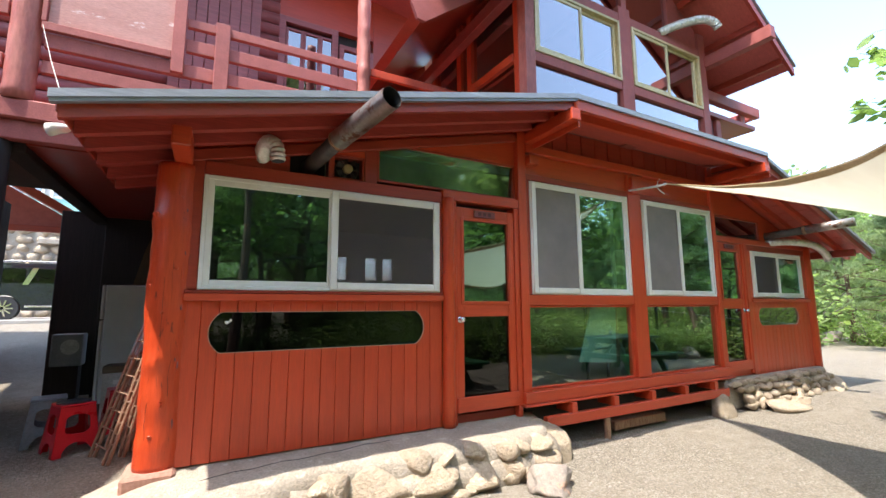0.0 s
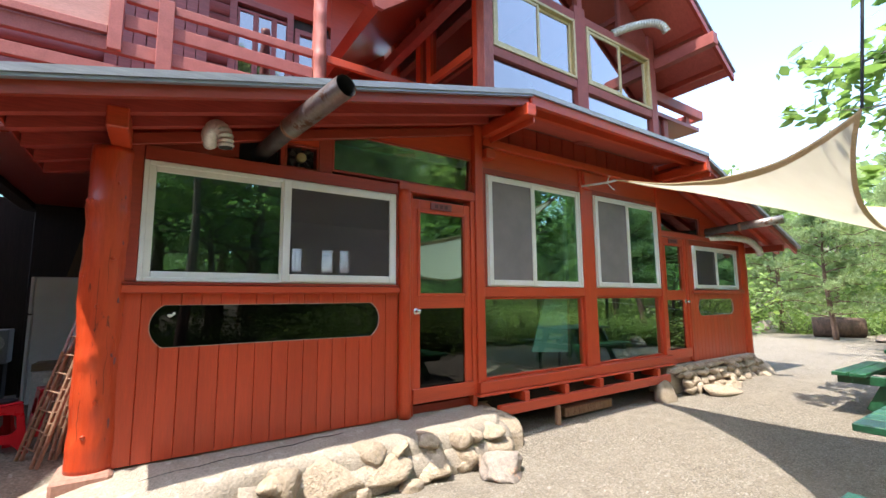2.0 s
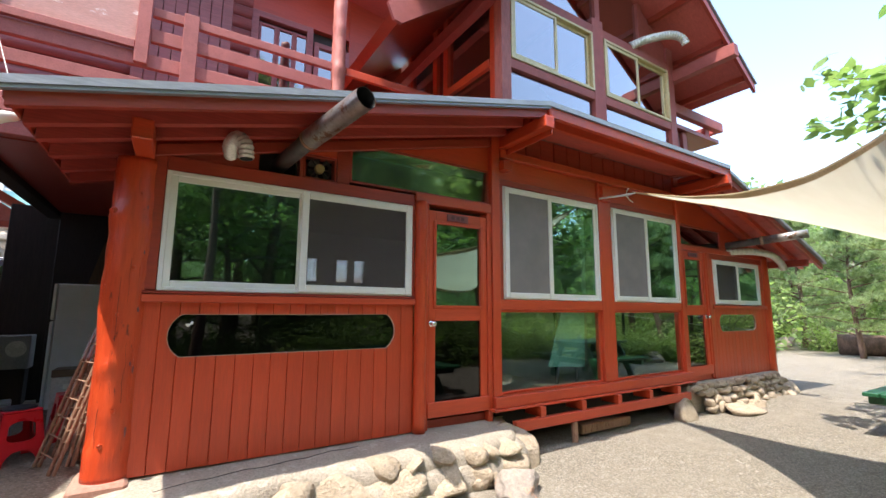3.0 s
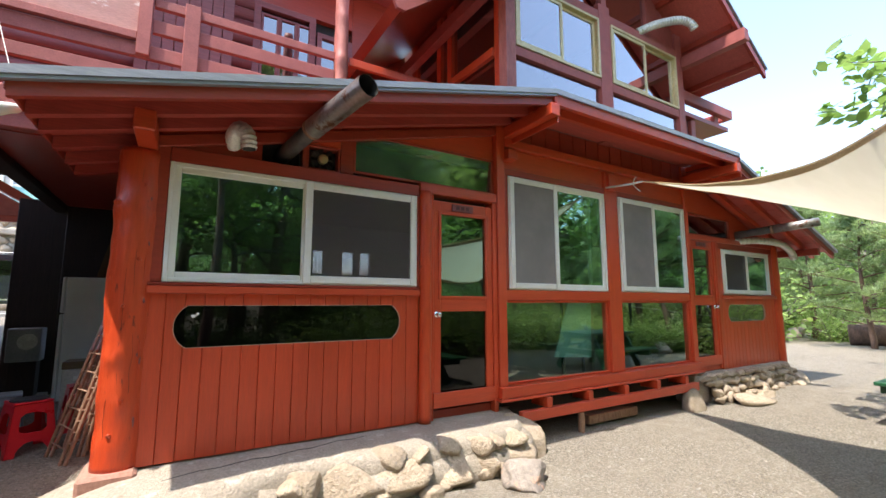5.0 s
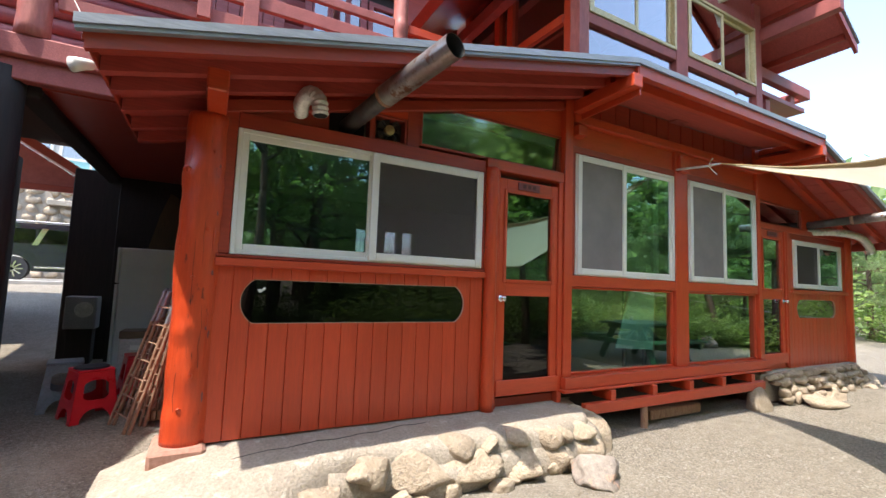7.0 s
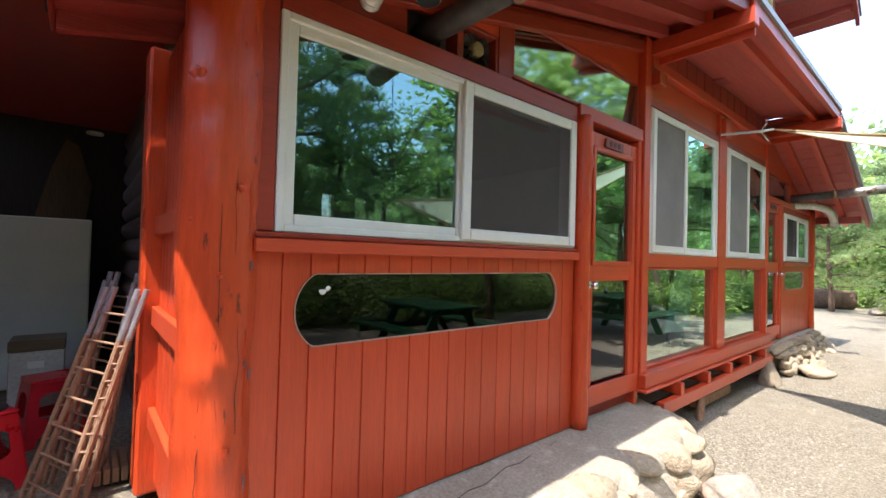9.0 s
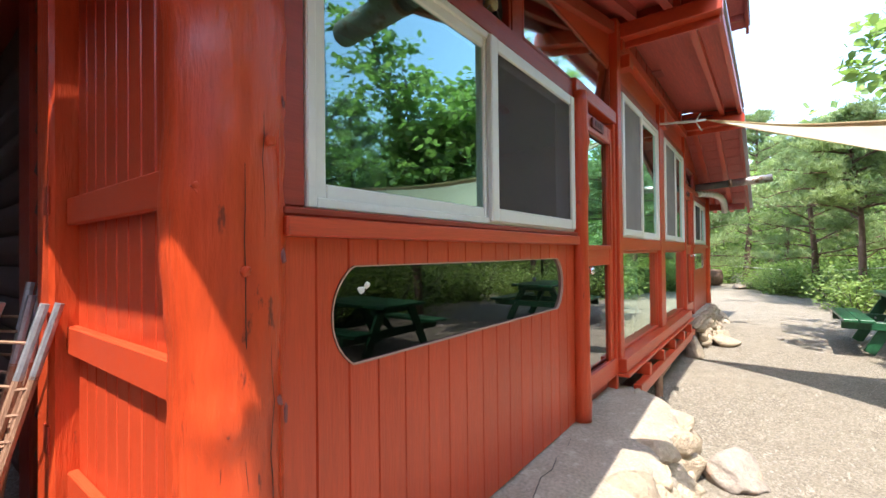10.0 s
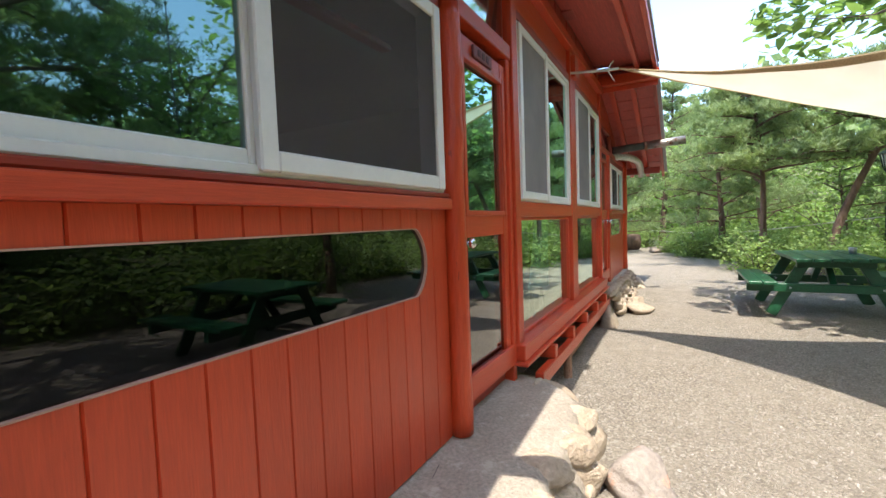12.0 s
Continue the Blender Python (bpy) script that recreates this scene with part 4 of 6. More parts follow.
part("log_post", log_post(bmesh.new(), 1.615, 4.34, 2.86, 6.0, 0.075, 16, 0.14, 0.06, ((-1.8, 3.95, 0.05, 0.03), (-1.4, 4.45, 0.05, 0.03))), M_fadedlog, balc, smooth=True)
part("log_post", log_post(bmesh.new(), -1.175, 4.34, 2.976, 6.0, 0.097, 16, 0.08, 0.08), M_fadedlog, balc, smooth=True)
bd = part("wind_board", one_box(-1.04, -0.185, 4.30, 4.315, 3.655, 4.9, bevel=0.002), M_board, balc, "glossy pink wind board")
part("board_rail", one_box(-1.07, -0.185, 4.27, 4.315, 3.585, 3.653, bevel=0.004), M_faded, bd)
part("board_stile", one_box(-0.183, -0.085, 4.265, 4.318, 3.46, 4.9, bevel=0.004), M_faded, bd)
part("board_stile", one_box(-1.075, -1.042, 4.27, 4.318, 3.655, 4.9, bevel=0.004), M_faded, bd)
upwall = thing("wall_balcony", (0.5, 5.9, 2.86), "purple brown log wall with glazed doors behind the balcony", "wall", kind="structure")
for k in range(19):
    z = 2.93 + k * 0.17
    part("log", tube(bmesh.new(), [(-4.5, 5.90, z), (0.88, 5.90, z)], 0.095, 10), M_purple, upwall, smooth=True)
for k in range(8):
    part("plank", one_box(-0.35 + k * 0.125, -0.35 + k * 0.125 + 0.118, 5.76, 5.80, 2.86, 6, bevel=0.004), M_purple, upwall)
part("door_frame", ring(bmesh.new(), 0.88, 1.70, 2.86, 5.4, 0.09, 5.84, 5.94), M_purple, upwall)
for k, xx in enumerate((0.975, 1.21, 1.445)):
    lf = part("door_leaf", ring(bmesh.new(), xx, xx + 0.235, 2.9, 5.25, 0.035, 5.86, 5.90), M_purple, upwall)
    part("pane", one_box(xx + 0.03, xx + 0.205, 5.875, 5.88, 2.95, 5.2, bevel=0), M_upglass, lf)
part("window_frame", ring(bmesh.new(), 1.72, 2.24, 3.7, 5.2, 0.07, 5.84, 5.94), M_purple, upwall)
part("pane", one_box(1.78, 2.18, 5.88, 5.886, 3.76, 5.14, bevel=0), M_upglass, upwall)
part("boarding", one_box(2.24, 3.12, 5.85, 5.95, 2.86, 6.2, bevel=0), M_dark, upwall)
# near-black sheet for the unlit space behind the glazed doors
part("boarding", one_box(0.88, 2.3, 5.96, 6.0, 2.86, 6.2, bevel=0), M_black, upwall)
part("boarding", one_box(0.88, 2.24, 5.86, 5.955, 5.402, 6.2, bevel=0), M_dark, upwall)
# roof over the balcony, with its pointed barge board
broof = thing("roof_balcony", (0, 5, 5.2), "dark red roof over the balcony", "roof", kind="structure")
part("soffit", prism(bmesh.new(), [(-4.6, 6.2), (1.2, 6.2), (3.0, 5.95), (3.0, 6.1), (1.2, 6.35), (-4.6, 6.35)], 5.0, 8), M_roofunder, broof)
part("barge_board", prism(bmesh.new(), [(1.86, 4.42), (1.93, 4.25), (2.02, 4.24), (3.08, 5.05), (3.08, 5.35)], 3.58, 3.62), M_faded, broof, "pale pointed barge board")
part("barge_soffit", prism(bmesh.new(), [(1.95, 4.42), (2.05, 4.36), (3.08, 5.2), (3.08, 5.32)], 3.625, 5.8), M_dark, broof)

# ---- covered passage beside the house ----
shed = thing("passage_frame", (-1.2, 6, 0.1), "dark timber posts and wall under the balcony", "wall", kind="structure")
# near-black members carry the passage's deep shade in their colour
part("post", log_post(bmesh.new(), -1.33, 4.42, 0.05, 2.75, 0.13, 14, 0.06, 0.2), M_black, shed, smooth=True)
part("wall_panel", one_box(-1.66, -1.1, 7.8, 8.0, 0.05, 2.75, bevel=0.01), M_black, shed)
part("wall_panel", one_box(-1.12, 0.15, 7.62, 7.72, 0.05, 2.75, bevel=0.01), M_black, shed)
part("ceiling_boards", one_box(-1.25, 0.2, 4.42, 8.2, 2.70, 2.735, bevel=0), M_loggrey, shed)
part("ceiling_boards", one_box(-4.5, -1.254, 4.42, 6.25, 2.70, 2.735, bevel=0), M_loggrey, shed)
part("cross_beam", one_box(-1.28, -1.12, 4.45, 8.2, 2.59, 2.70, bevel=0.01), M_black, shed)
# high ceiling out of view, added to lengthen the passage's shade
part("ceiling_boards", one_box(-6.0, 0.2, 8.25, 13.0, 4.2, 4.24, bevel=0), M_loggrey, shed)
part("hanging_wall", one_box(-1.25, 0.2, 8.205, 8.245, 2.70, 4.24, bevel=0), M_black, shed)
# panels added to block light coming into the passage from the west
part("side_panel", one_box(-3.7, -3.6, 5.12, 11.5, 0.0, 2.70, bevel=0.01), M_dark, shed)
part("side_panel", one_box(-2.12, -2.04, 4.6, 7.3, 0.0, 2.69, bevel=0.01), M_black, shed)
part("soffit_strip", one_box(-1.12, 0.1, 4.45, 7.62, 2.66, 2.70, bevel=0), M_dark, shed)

# unseen wall and eave added on the west to cut skylight and shade the gravel
wing = thing("wall_neighbour", (-3.6, 2, 0), "unseen dark red timber wall and eave added to shade the yard's west side", "wall", kind="structure")
part("wall_face", one_box(-3.72, -3.6, -3.0, 5.1, -0.1, 3.5, bevel=0), M_dark, wing)
for y in (-2.8, -0.2, 2.4, 3.8):
    part("post", one_box(-3.76, -3.62, y, y + 0.14, 3.5, 5.24, bevel=0.01), M_dark, wing)
part("eave", prism(bmesh.new(), [(-3.8, -3.0), (-3.66, -1.2), (-2.2, 4.0), (-3.3, 4.0), (-3.8, 3.0)], 5.25, 5.4, "z"), M_dark, wing)

# ---- footing: concrete ledge and field stones ----
ledge = thing("stone_ledge", (1.4, 3.1, 0.0), "cracked concrete ledge on tan field stones before the house", "ledge", kind="structure")
lb = bmesh.new()
edge_y = lambda x: 2.90 + 0.05 * math.sin(x * 2.3) + 0.02 * math.sin(x * 7)
n = 34
rows = []
for i in range(n + 1):
    x = -0.42 + (3.13 + 0.42) * i / n
    endk = min(1.0, max(0.0, (3.13 - x) / 0.26)) ** 0.5
    yf = 3.42 - (3.42 - edge_y(x)) * max(endk, 0.05)
    top = 0.315 - 0.16 * max(0.0, (0.05 - x) / 0.47) ** 1.2
    row = []
    s_ = min(1.0, max(0.0, (0.75 - x) / 0.6))
    slope = ((3.60, top + 0.01), (3.42, top + 0.01), (3.12, top - 0.01), (2.92, top - 0.07), (2.74, top - 0.16), (2.56, 0.03), (2.40, -0.1))
    for k, (y, z) in enumerate(((3.60, top + 0.01), (3.42, top + 0.012), (yf + 0.25, top), (yf + 0.06, top - 0.008), (yf + 0.015, top - 0.04), (yf, top - 0.10), (yf - 0.02, -0.1))):
        y, z = y + (slope[k][0] - y) * s_, z + (slope[k][1] - z) * s_
        row.append(lb.verts.new((x, y, z + 0.012 * noise.noise((x * 3, y * 3, 1)) + ((0.02 + 0.012 * s_) * noise.noise((x * 7, y * 7, 5)) + 0.012 * s_ * noise.noise((x * 19, y * 19, 8)) if k > 2 else 0))))
    rows.append(row)
for a, b in zip(rows, rows[1:]):
    for k in range(len(a) - 1):
        lb.faces.new((a[k], a[k + 1], b[k + 1], b[k]))
lb.faces.new(rows[0])
lb.faces.new(rows[-1][::-1])
part("concrete_top", lb, M_concrete, ledge, "worn grey concrete with a long crack", smooth=True)
mortar = bmesh.new()
tube(mortar, [(0.75 + 0.1 * i, edge_y(0.75 + 0.1 * i) + 0.10, 0.06) for i in range(23)], 0.17, 14, True, 0.25)
part("mortar", mortar, M_concrete, ledge, "rough mortar between the stones", smooth=True)
crack = bmesh.new()
tube(crack, [(0.25 + 0.1 * i, 3.10 + 0.012 * (i % 3) + 0.012 * i + 0.015 * noise.noise((i, 2, 0)), 0.3185 + 0.012 * noise.noise(((0.25 + 0.1 * i) * 3, 9.4, 1))) for i in range(17)], 0.002, 5)
part("crack", crack, M_rubber, ledge)
rnd = random.Random(5)
x = 1.50
k = 0
while x < 2.70:
    w_ = rnd.uniform(0.15, 0.28)
    part("stone", stone(bmesh.new(), (x + w_ / 2, edge_y(x + w_ / 2) + 0.065, 0.240 + rnd.uniform(-0.012, 0.012)), (w_ * 1.10, rnd.uniform(0.24, 0.30), rnd.uniform(0.12, 0.15)), 100 + k, 3, 0.16), M_stone, ledge, smooth=True)
    x += w_ * 0.99
    k += 1
x = 0.86
while x < 2.62:
    w_ = rnd.uniform(0.19, 0.40)
    low = 0.085 + 0.05 * (x < 1.5)
    part("stone", stone(bmesh.new(), (x + w_ / 2, edge_y(x + w_ / 2) + 0.03, low), (w_ * 1.16, rnd.uniform(0.28, 0.36), rnd.uniform(0.23, 0.29)), 200 + k, 3, 0.18), M_stone, ledge, smooth=True)
    x += w_ * 0.97
    k += 1
part("stone", stone(bmesh.new(), (2.86, 3.12, 0.09), (0.64, 0.58, 0.46), 277, 4, 0.16, 0.2), M_stone, ledge, "large pale corner block", smooth=True)
for cx, cy, cz, s in ((1.18, 2.80, 0.03, 0.15), (1.52, 2.79, 0.04, 0.16), (2.02, 2.80, 0.03, 0.17), (2.36, 2.80, 0.03, 0.14), (0.70, 2.80, 0.09, 0.26), (0.95, 2.86, 0.19, 0.17), (2.52, 2.79, 0.05, 0.11)):
    part("stone", stone(bmesh.new(), (cx, cy, cz), (s, s * 0.7, s * 0.8), 250 + k, 3, 0.35), M_stone, ledge, smooth=True)
    k += 1
for cx, cy, s in ((0.25, 2.62, 0.30), (0.62, 2.66, 0.26), (-0.30, 2.60, 0.34), (1.25, 2.72, 0.2), (-0.50, 3.0, 0.3), (1.85, 2.73, 0.17), (0.0, 2.52, 0.16), (0.95, 2.66, 0.18), (-0.22, 3.62, 0.24)):
    part("stone", stone(bmesh.new(), (cx, cy, 0.03), (s, s * 0.8, s * 0.6), 300 + k), M_stone, ledge, smooth=True)
    k += 1
part("footing_block", one_box(-0.17, 0.12, 3.25, 3.6, 0.16, 0.345, bevel=0.02), surface("red_stained_concrete", (0.34, 0.16, 0.11), (0.44, 0.25, 0.19), 5, (1, 1, 1), 0.9, 0.3, 40), ledge)
solo("boulder", stone(bmesh.new(), (2.56, 2.60, 0.045), (0.44, 0.34, 0.19), 29, 4, 0.25, 0.3), M_boulder, (2.60, 2.68, 0), "single grey and pinkish boulder on the gravel", "rock", smooth=True)

ledge2 = thing("stone_footing", (7.7, 3.1, 0.0), "tan field stone footing under the far wing", "ledge", kind="structure")
part("concrete_top", one_box(6.2, 8.95, 3.27, 3.6, 0.0, 0.392, bevel=0.03), M_concrete, ledge2)
for row, (z, h) in enumerate(((0.345, 0.085), (0.265, 0.10), (0.17, 0.12), (0.07, 0.14))):
    x = 6.22 + 0.07 * row
    while x < 8.8:
        w_ = rnd.uniform(0.12, 0.24)
        part("stone", stone(bmesh.new(), (x + w_ / 2, 3.245 - 0.03 * row - rnd.uniform(0, 0.03), z + rnd.uniform(-0.012, 0.012)), (w_ * 1.05, 0.15, h * rnd.uniform(0.95, 1.2)), 400 + k, 2), M_stone, ledge2, smooth=True)
        x += w_ * 0.97
        k += 1
for cx, cy, s, sz in ((6.02, 3.22, 0.42, 0.36), (6.95, 2.98, 0.62, 0.14), (7.45, 3.04, 0.5, 0.12), (8.86, 3.12, 0.52, 0.40), (9.12, 3.25, 0.34, 0.24)):
    part("stone", stone(bmesh.new(), (cx, cy, 0.06), (s, s * 0.6, sz), 500 + k), M_stone, ledge2, smooth=True)
    k += 1

# ---- sill deck under the middle windows ----
deck = thing("sill_deck", (4.7, 3.3, 0.1), "red timber sill carried on short blocks", "deck", kind="structure")
part("lower_beam", one_box(3.12, 6.15, 3.215, 3.275, 0.215, 0.315, bevel=0.006), M_redx, deck)
for x in (3.45, 4.05, 4.65, 5.25, 5.85):
    part("block", one_box(x, x + 0.07, 3.22, 3.5, 0.317, 0.413, bevel=0.004), M_redx, deck)
# near-black faces, here and at the back, paint the shade under the sill
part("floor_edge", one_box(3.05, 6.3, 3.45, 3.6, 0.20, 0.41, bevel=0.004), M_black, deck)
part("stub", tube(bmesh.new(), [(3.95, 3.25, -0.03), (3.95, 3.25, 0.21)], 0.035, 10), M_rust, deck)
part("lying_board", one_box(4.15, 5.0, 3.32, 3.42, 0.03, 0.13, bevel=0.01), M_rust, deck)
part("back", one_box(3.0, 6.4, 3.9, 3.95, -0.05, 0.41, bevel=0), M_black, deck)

# ---- pipes, duct, fan on the wall ----
pipe = thing("flue_pipe", (0.9, 3.45, 2.5), "stained steel flue pipe with sooty lower end, jutting from the wall", "pipe")
pa, pb_, pc = Vector((0.90, 3.52, 2.50)), Vector((1.005, 2.98, 2.565)), Vector((1.18, 2.34, 2.662))
part("lower_pipe", tube(bmesh.new(), [pa, pb_], 0.062, 24), M_pipedark, pipe, smooth=True)
tb = bmesh.new()
tube(tb, [pb_ + (pc - pb_) * k / 8 for k in range(9)], 0.074, 28, False)
part("upper_pipe", tb, M_steel, pipe, "bright stained steel", smooth=True)
# black inner sleeve paints the darkness inside the pipe's open end
part("liner", tube(bmesh.new(), [pc + (pb_ - pc) * 0.004, pc + (pb_ - pc) * 0.5], 0.0695, 28, False), M_rubber, pipe, "black inside, the pipe's inner shade as colour", smooth=True)
part("clamp", tube(bmesh.new(), [pb_ + (pc - pb_) * 0.0, pb_ + (pc - pb_) * 0.04], 0.076, 24), M_rust, pipe, smooth=True)
part("clamp", tube(bmesh.new(), [pb_ + (pc - pb_) * 0.42, pb_ + (pc - pb_) * 0.435], 0.0745, 24), M_steel, pipe, smooth=True)


def flex_duct(name, pts, r, label, ridges):
    d = thing(name, pts[0], label, "duct")
    bm = bmesh.new()
    path = []
    pts = [Vector(p) for p in pts]
    for i in range(len(pts) - 1):
        p0, p1, p2, p3 = pts[max(i - 1, 0)], pts[i], pts[i + 1], pts[min(i + 2, len(pts) - 1)]
        for k in range(10):
            t = k / 10
            path.append(0.5 * (2 * p1 + (p2 - p0) * t + (2 * p0 - 5 * p1 + 4 * p2 - p3) * t * t + (3 * p1 - p0 - 3 * p2 + p3) * t ** 3))
    path.append(pts[-1])
    total = sum((b - a).length for a, b in zip(path, path[1:]))
    step, acc, want, out = total / (ridges * 2), 0.0, 0.0, []
    for a, b in zip(path, path[1:]):
        ln = (b - a).length
        while want <= acc + ln and len(out) < ridges * 2 + 1:
            out.append(a.lerp(b, (want - acc) / ln))
            want += step
        acc += ln
    tube(bm, out, [r * (1.09 if i % 2 else 0.91) for i in range(len(out))], 20, False)
    part("hose", bm, M_foil, d, smooth=False)
    # solid black plug stands for the shaded inside of the hose
    part("mouth", tube(bmesh.new(), [out[-1], out[-3]], r * 0.86, 18, True), M_rubber, d)
    return d


flex_duct("vent_duct", [(0.55, 3.43, 2.48), (0.53, 3.28, 2.52), (0.555, 3.13, 2.53), (0.60, 3.06, 2.47), (0.612, 3.05, 2.37)], 0.049, "silver flexible foil vent duct bent downwards", 17)
flex_duct("vent_duct", [(5.45, 3.34, 5.05), (5.65, 3.2, 5.15), (5.95, 3.05, 5.24), (6.12, 2.98, 5.22), (6.2, 2.96, 5.14)], 0.055, "silver flexible vent duct under the upper eave", 22)
flex_duct("vent_duct", [(7.75, 3.42, 2.30), (8.05, 3.2, 2.32), (8.5, 3.08, 2.29), (8.80, 3.05, 2.18), (8.93, 3.05, 2.04)], 0.052, "silver flexible vent duct bent downwards by the far door", 20)
pipe2 = thing("flue_pipe", (7.86, 3.4, 2.4), "dark steel flue pipe jutting from the far gable", "pipe")
part("lower_pipe", tube(bmesh.new(), [(7.75, 3.45, 2.40), (7.84, 2.9, 2.44)], 0.056, 18), M_pipedark, pipe2, smooth=True)
part("upper_pipe", tube(bmesh.new(), [(7.84, 2.9, 2.44), (7.93, 2.36, 2.48)], 0.062, 18), M_steel, pipe2, smooth=True)
part("clamp", tube(bmesh.new(), [(7.837, 2.92, 2.4385), (7.843, 2.88, 2.4415)], 0.066, 18), M_rust, pipe2, smooth=True)


def wall_fan(x0, x1, z0, z1):
    f = thing("wall_fan", ((x0 + x1) / 2, 3.40, z0), "dusty black square wall fan with a brass coloured hub", "fan")
    cx, cz, r = (x0 + x1) / 2, (z0 + z1) / 2, min(x1 - x0, z1 - z0) / 2
    part("housing", ring(bmesh.new(), x0, x1, z0, z1, 0.018, 3.375, 3.47), M_dark, f)
    part("shroud", tube(bmesh.new(), [(cx, 3.40, cz), (cx, 3.47, cz)], r * 0.96, 24, False), M_fan, f, smooth=True)
    part("backing", one_box(x0 + 0.015, x1 - 0.015, 3.472, 3.48, z0 + 0.015, z1 - 0.015), M_black, f)
    part("hub", tube(bmesh.new(), [(cx, 3.385, cz), (cx, 3.39, cz), (cx, 3.43, cz)], [r * 0.30, r * 0.38, r * 0.38], 18), M_brass, f, smooth=True)
    for k in range(7):
        a = 2 * math.pi * k / 7
        bm = bmesh.new()
        vs = []
        for q, w_, tw in ((0.28, 0.10, 0.006), (0.6, 0.2, 0.016), (0.92, 0.24, 0.02)):
            for s in (-1, 1):
                rr, aa = r * q, a + s * w_
                vs.append(bm.verts.new((cx + rr * math.cos(aa), 3.42 + s * tw, cz + rr * math.sin(aa))))
        bm.faces.new((vs[0], vs[1], vs[3], vs[2]))
        bm.faces.new((vs[2], vs[3], vs[5], vs[4]))
        bmesh.ops.solidify(bm, geom=bm.faces[:], thickness=0.002)
        part("blade", bm, M_fan, f)
    for k in range(4):
        a = math.pi / 4 + math.pi / 2 * k
        part("guard_arm", beam(bmesh.new(), (cx + r * 0.25 * math.cos(a), 3.392, cz + r * 0.25 * math.sin(a)), (cx + r * 1.0 * math.cos(a), 3.392, cz + r * 1.0 * math.sin(a)), 0.004, 0.004, 0, (0, 1, 0)), M_fan, f)
    return f


wall_fan(1.07, 1.342, 2.403, 2.61)
wall_fan(7.62, 7.80, 2.315, 2.47)

lamp = thing("flood_lamp", (-0.48, 3.05, 2.32), "white flood lamp on a short bracket under the eave", "lamp")
part("bracket", tube(bmesh.new(), [(-0.485, 3.07, 2.385), (-0.50, 3.06, 2.385), (-0.54, 3.05, 2.38)], 0.012, 8), M_pvc, lamp)
part("head", tube(bmesh.new(), [(-0.525, 3.055, 2.385), (-0.54, 3.05, 2.38), (-0.565, 3.03, 2.37), (-0.60, 3.0, 2.345)], [0.018, 0.026, 0.030, 0.038], 14), M_pvc, lamp, smooth=True)
wire = bmesh.new()
tube(wire, [(-1.05, 4.24, 3.60), (-0.82, 3.7, 3.06), (-0.50, 2.80, 2.44)], 0.0025, 5)
solo("wire", wire, M_rope, (-0.98, 4.24, 3.52), "thin pale guy wire from balcony to eave", "wire")
wire = bmesh.new()
tube(wire, [(7.6, 4.0, 4.45), (11, 4.6, 4.1), (18, 5.9, 3.6)], 0.006, 5)
solo("wire", wire, M_rubber, (7.6, 4.0, 4.45), "thin dark cable running off from the balcony end", "wire")

# ---- shade sail ----
TIP, C2, C3 = Vector((4.74, 2.917, 2.727)), Vector((2.655, 0.372, 2.112)), Vector((5.616, -0.377, 1.904))
BOW = Vector((0.324, -0.128, -0.121)), Vector((-0.107, -0.101, -0.174)), Vector((0.062, 0.496, -0.32))
sail = thing("shade_sail", TIP, "cream triangular shade sail with ochre hem, tied to the eave", "awning")


def sail_point(u, v):
    """u towards C2, v towards C3; each edge bows inwards and down, the cloth between them hangs."""
    w = 1 - u - v
    p = TIP * w + C2 * u + C3 * v + 4 * (u * w * BOW[0] + v * w * BOW[1] + u * v * BOW[2])
    p.z += 0.010 * noise.noise((u * 6, v * 6, 0))
    return p


N = 26
sb = bmesh.new()
grid = {(i, j): sb.verts.new(sail_point(i / N, j / N)) for i in range(N + 1) for j in range(N + 1 - i)}
for i in range(N):
    for j in range(N - i):
        sb.faces.new((grid[i, j], grid[i + 1, j], grid[i, j + 1]))
        if j < N - i - 1:
            sb.faces.new((grid[i + 1, j], grid[i + 1, j + 1], grid[i, j + 1]))
cloth_m, n_, l_, b_ = nodes_of("sail_cloth")
tl_, mx_ = n_.new("ShaderNodeBsdfTranslucent"), n_.new("ShaderNodeMixShader")
cn = noise_node(n_, l_, 2.0, (1, 1, 1), 5)
cr = ramp_node(n_, [(0.3, (0.62, 0.56, 0.43)), (0.7, (0.72, 0.66, 0.53))])
l_.new(cn.outputs[0], cr.inputs[0])
l_.new(cr.outputs[0], b_.inputs["Base Color"])
l_.new(cr.outputs[0], tl_.inputs[0])
b_.inputs["Roughness"].default_value = 0.9
mx_.inputs[0].default_value = 0.42
l_.new(b_.outputs[0], mx_.inputs[1])
l_.new(tl_.outputs[0], mx_.inputs[2])
l_.new(mx_.outputs[0], n_["Material Output"].inputs[0])
cl = part("cloth", sb, cloth_m, sail, smooth=True)
for kind in range(3):
    hb = bmesh.new()
    strip = []
    for i in range(N + 1):
        t = i / N
        uv = ((t, 0), (0, t), (1 - t, t))[kind]
        inn = ((t * 0.97 + 0.005, 0.018), (0.018, t * 0.97 + 0.005), ((1 - t) * 0.97, t * 0.97))[kind]
        a, b = sail_point(*uv), sail_point(*inn)
        b = a + (b - a).normalized() * 0.06
        strip.append((hb.verts.new(a + Vector((0, 0, 0.004))), hb.verts.new(b + Vector((0, 0, 0.003))), hb.verts.new(b - Vector((0, 0, 0.006))), hb.verts.new(a - Vector((0, 0, 0.007)))))
    for a, b in zip(strip, strip[1:]):
        for q in range(4):
            hb.faces.new((a[q - 1], a[q], b[q], b[q - 1]))
    part("hem", hb, M_hem, sail)
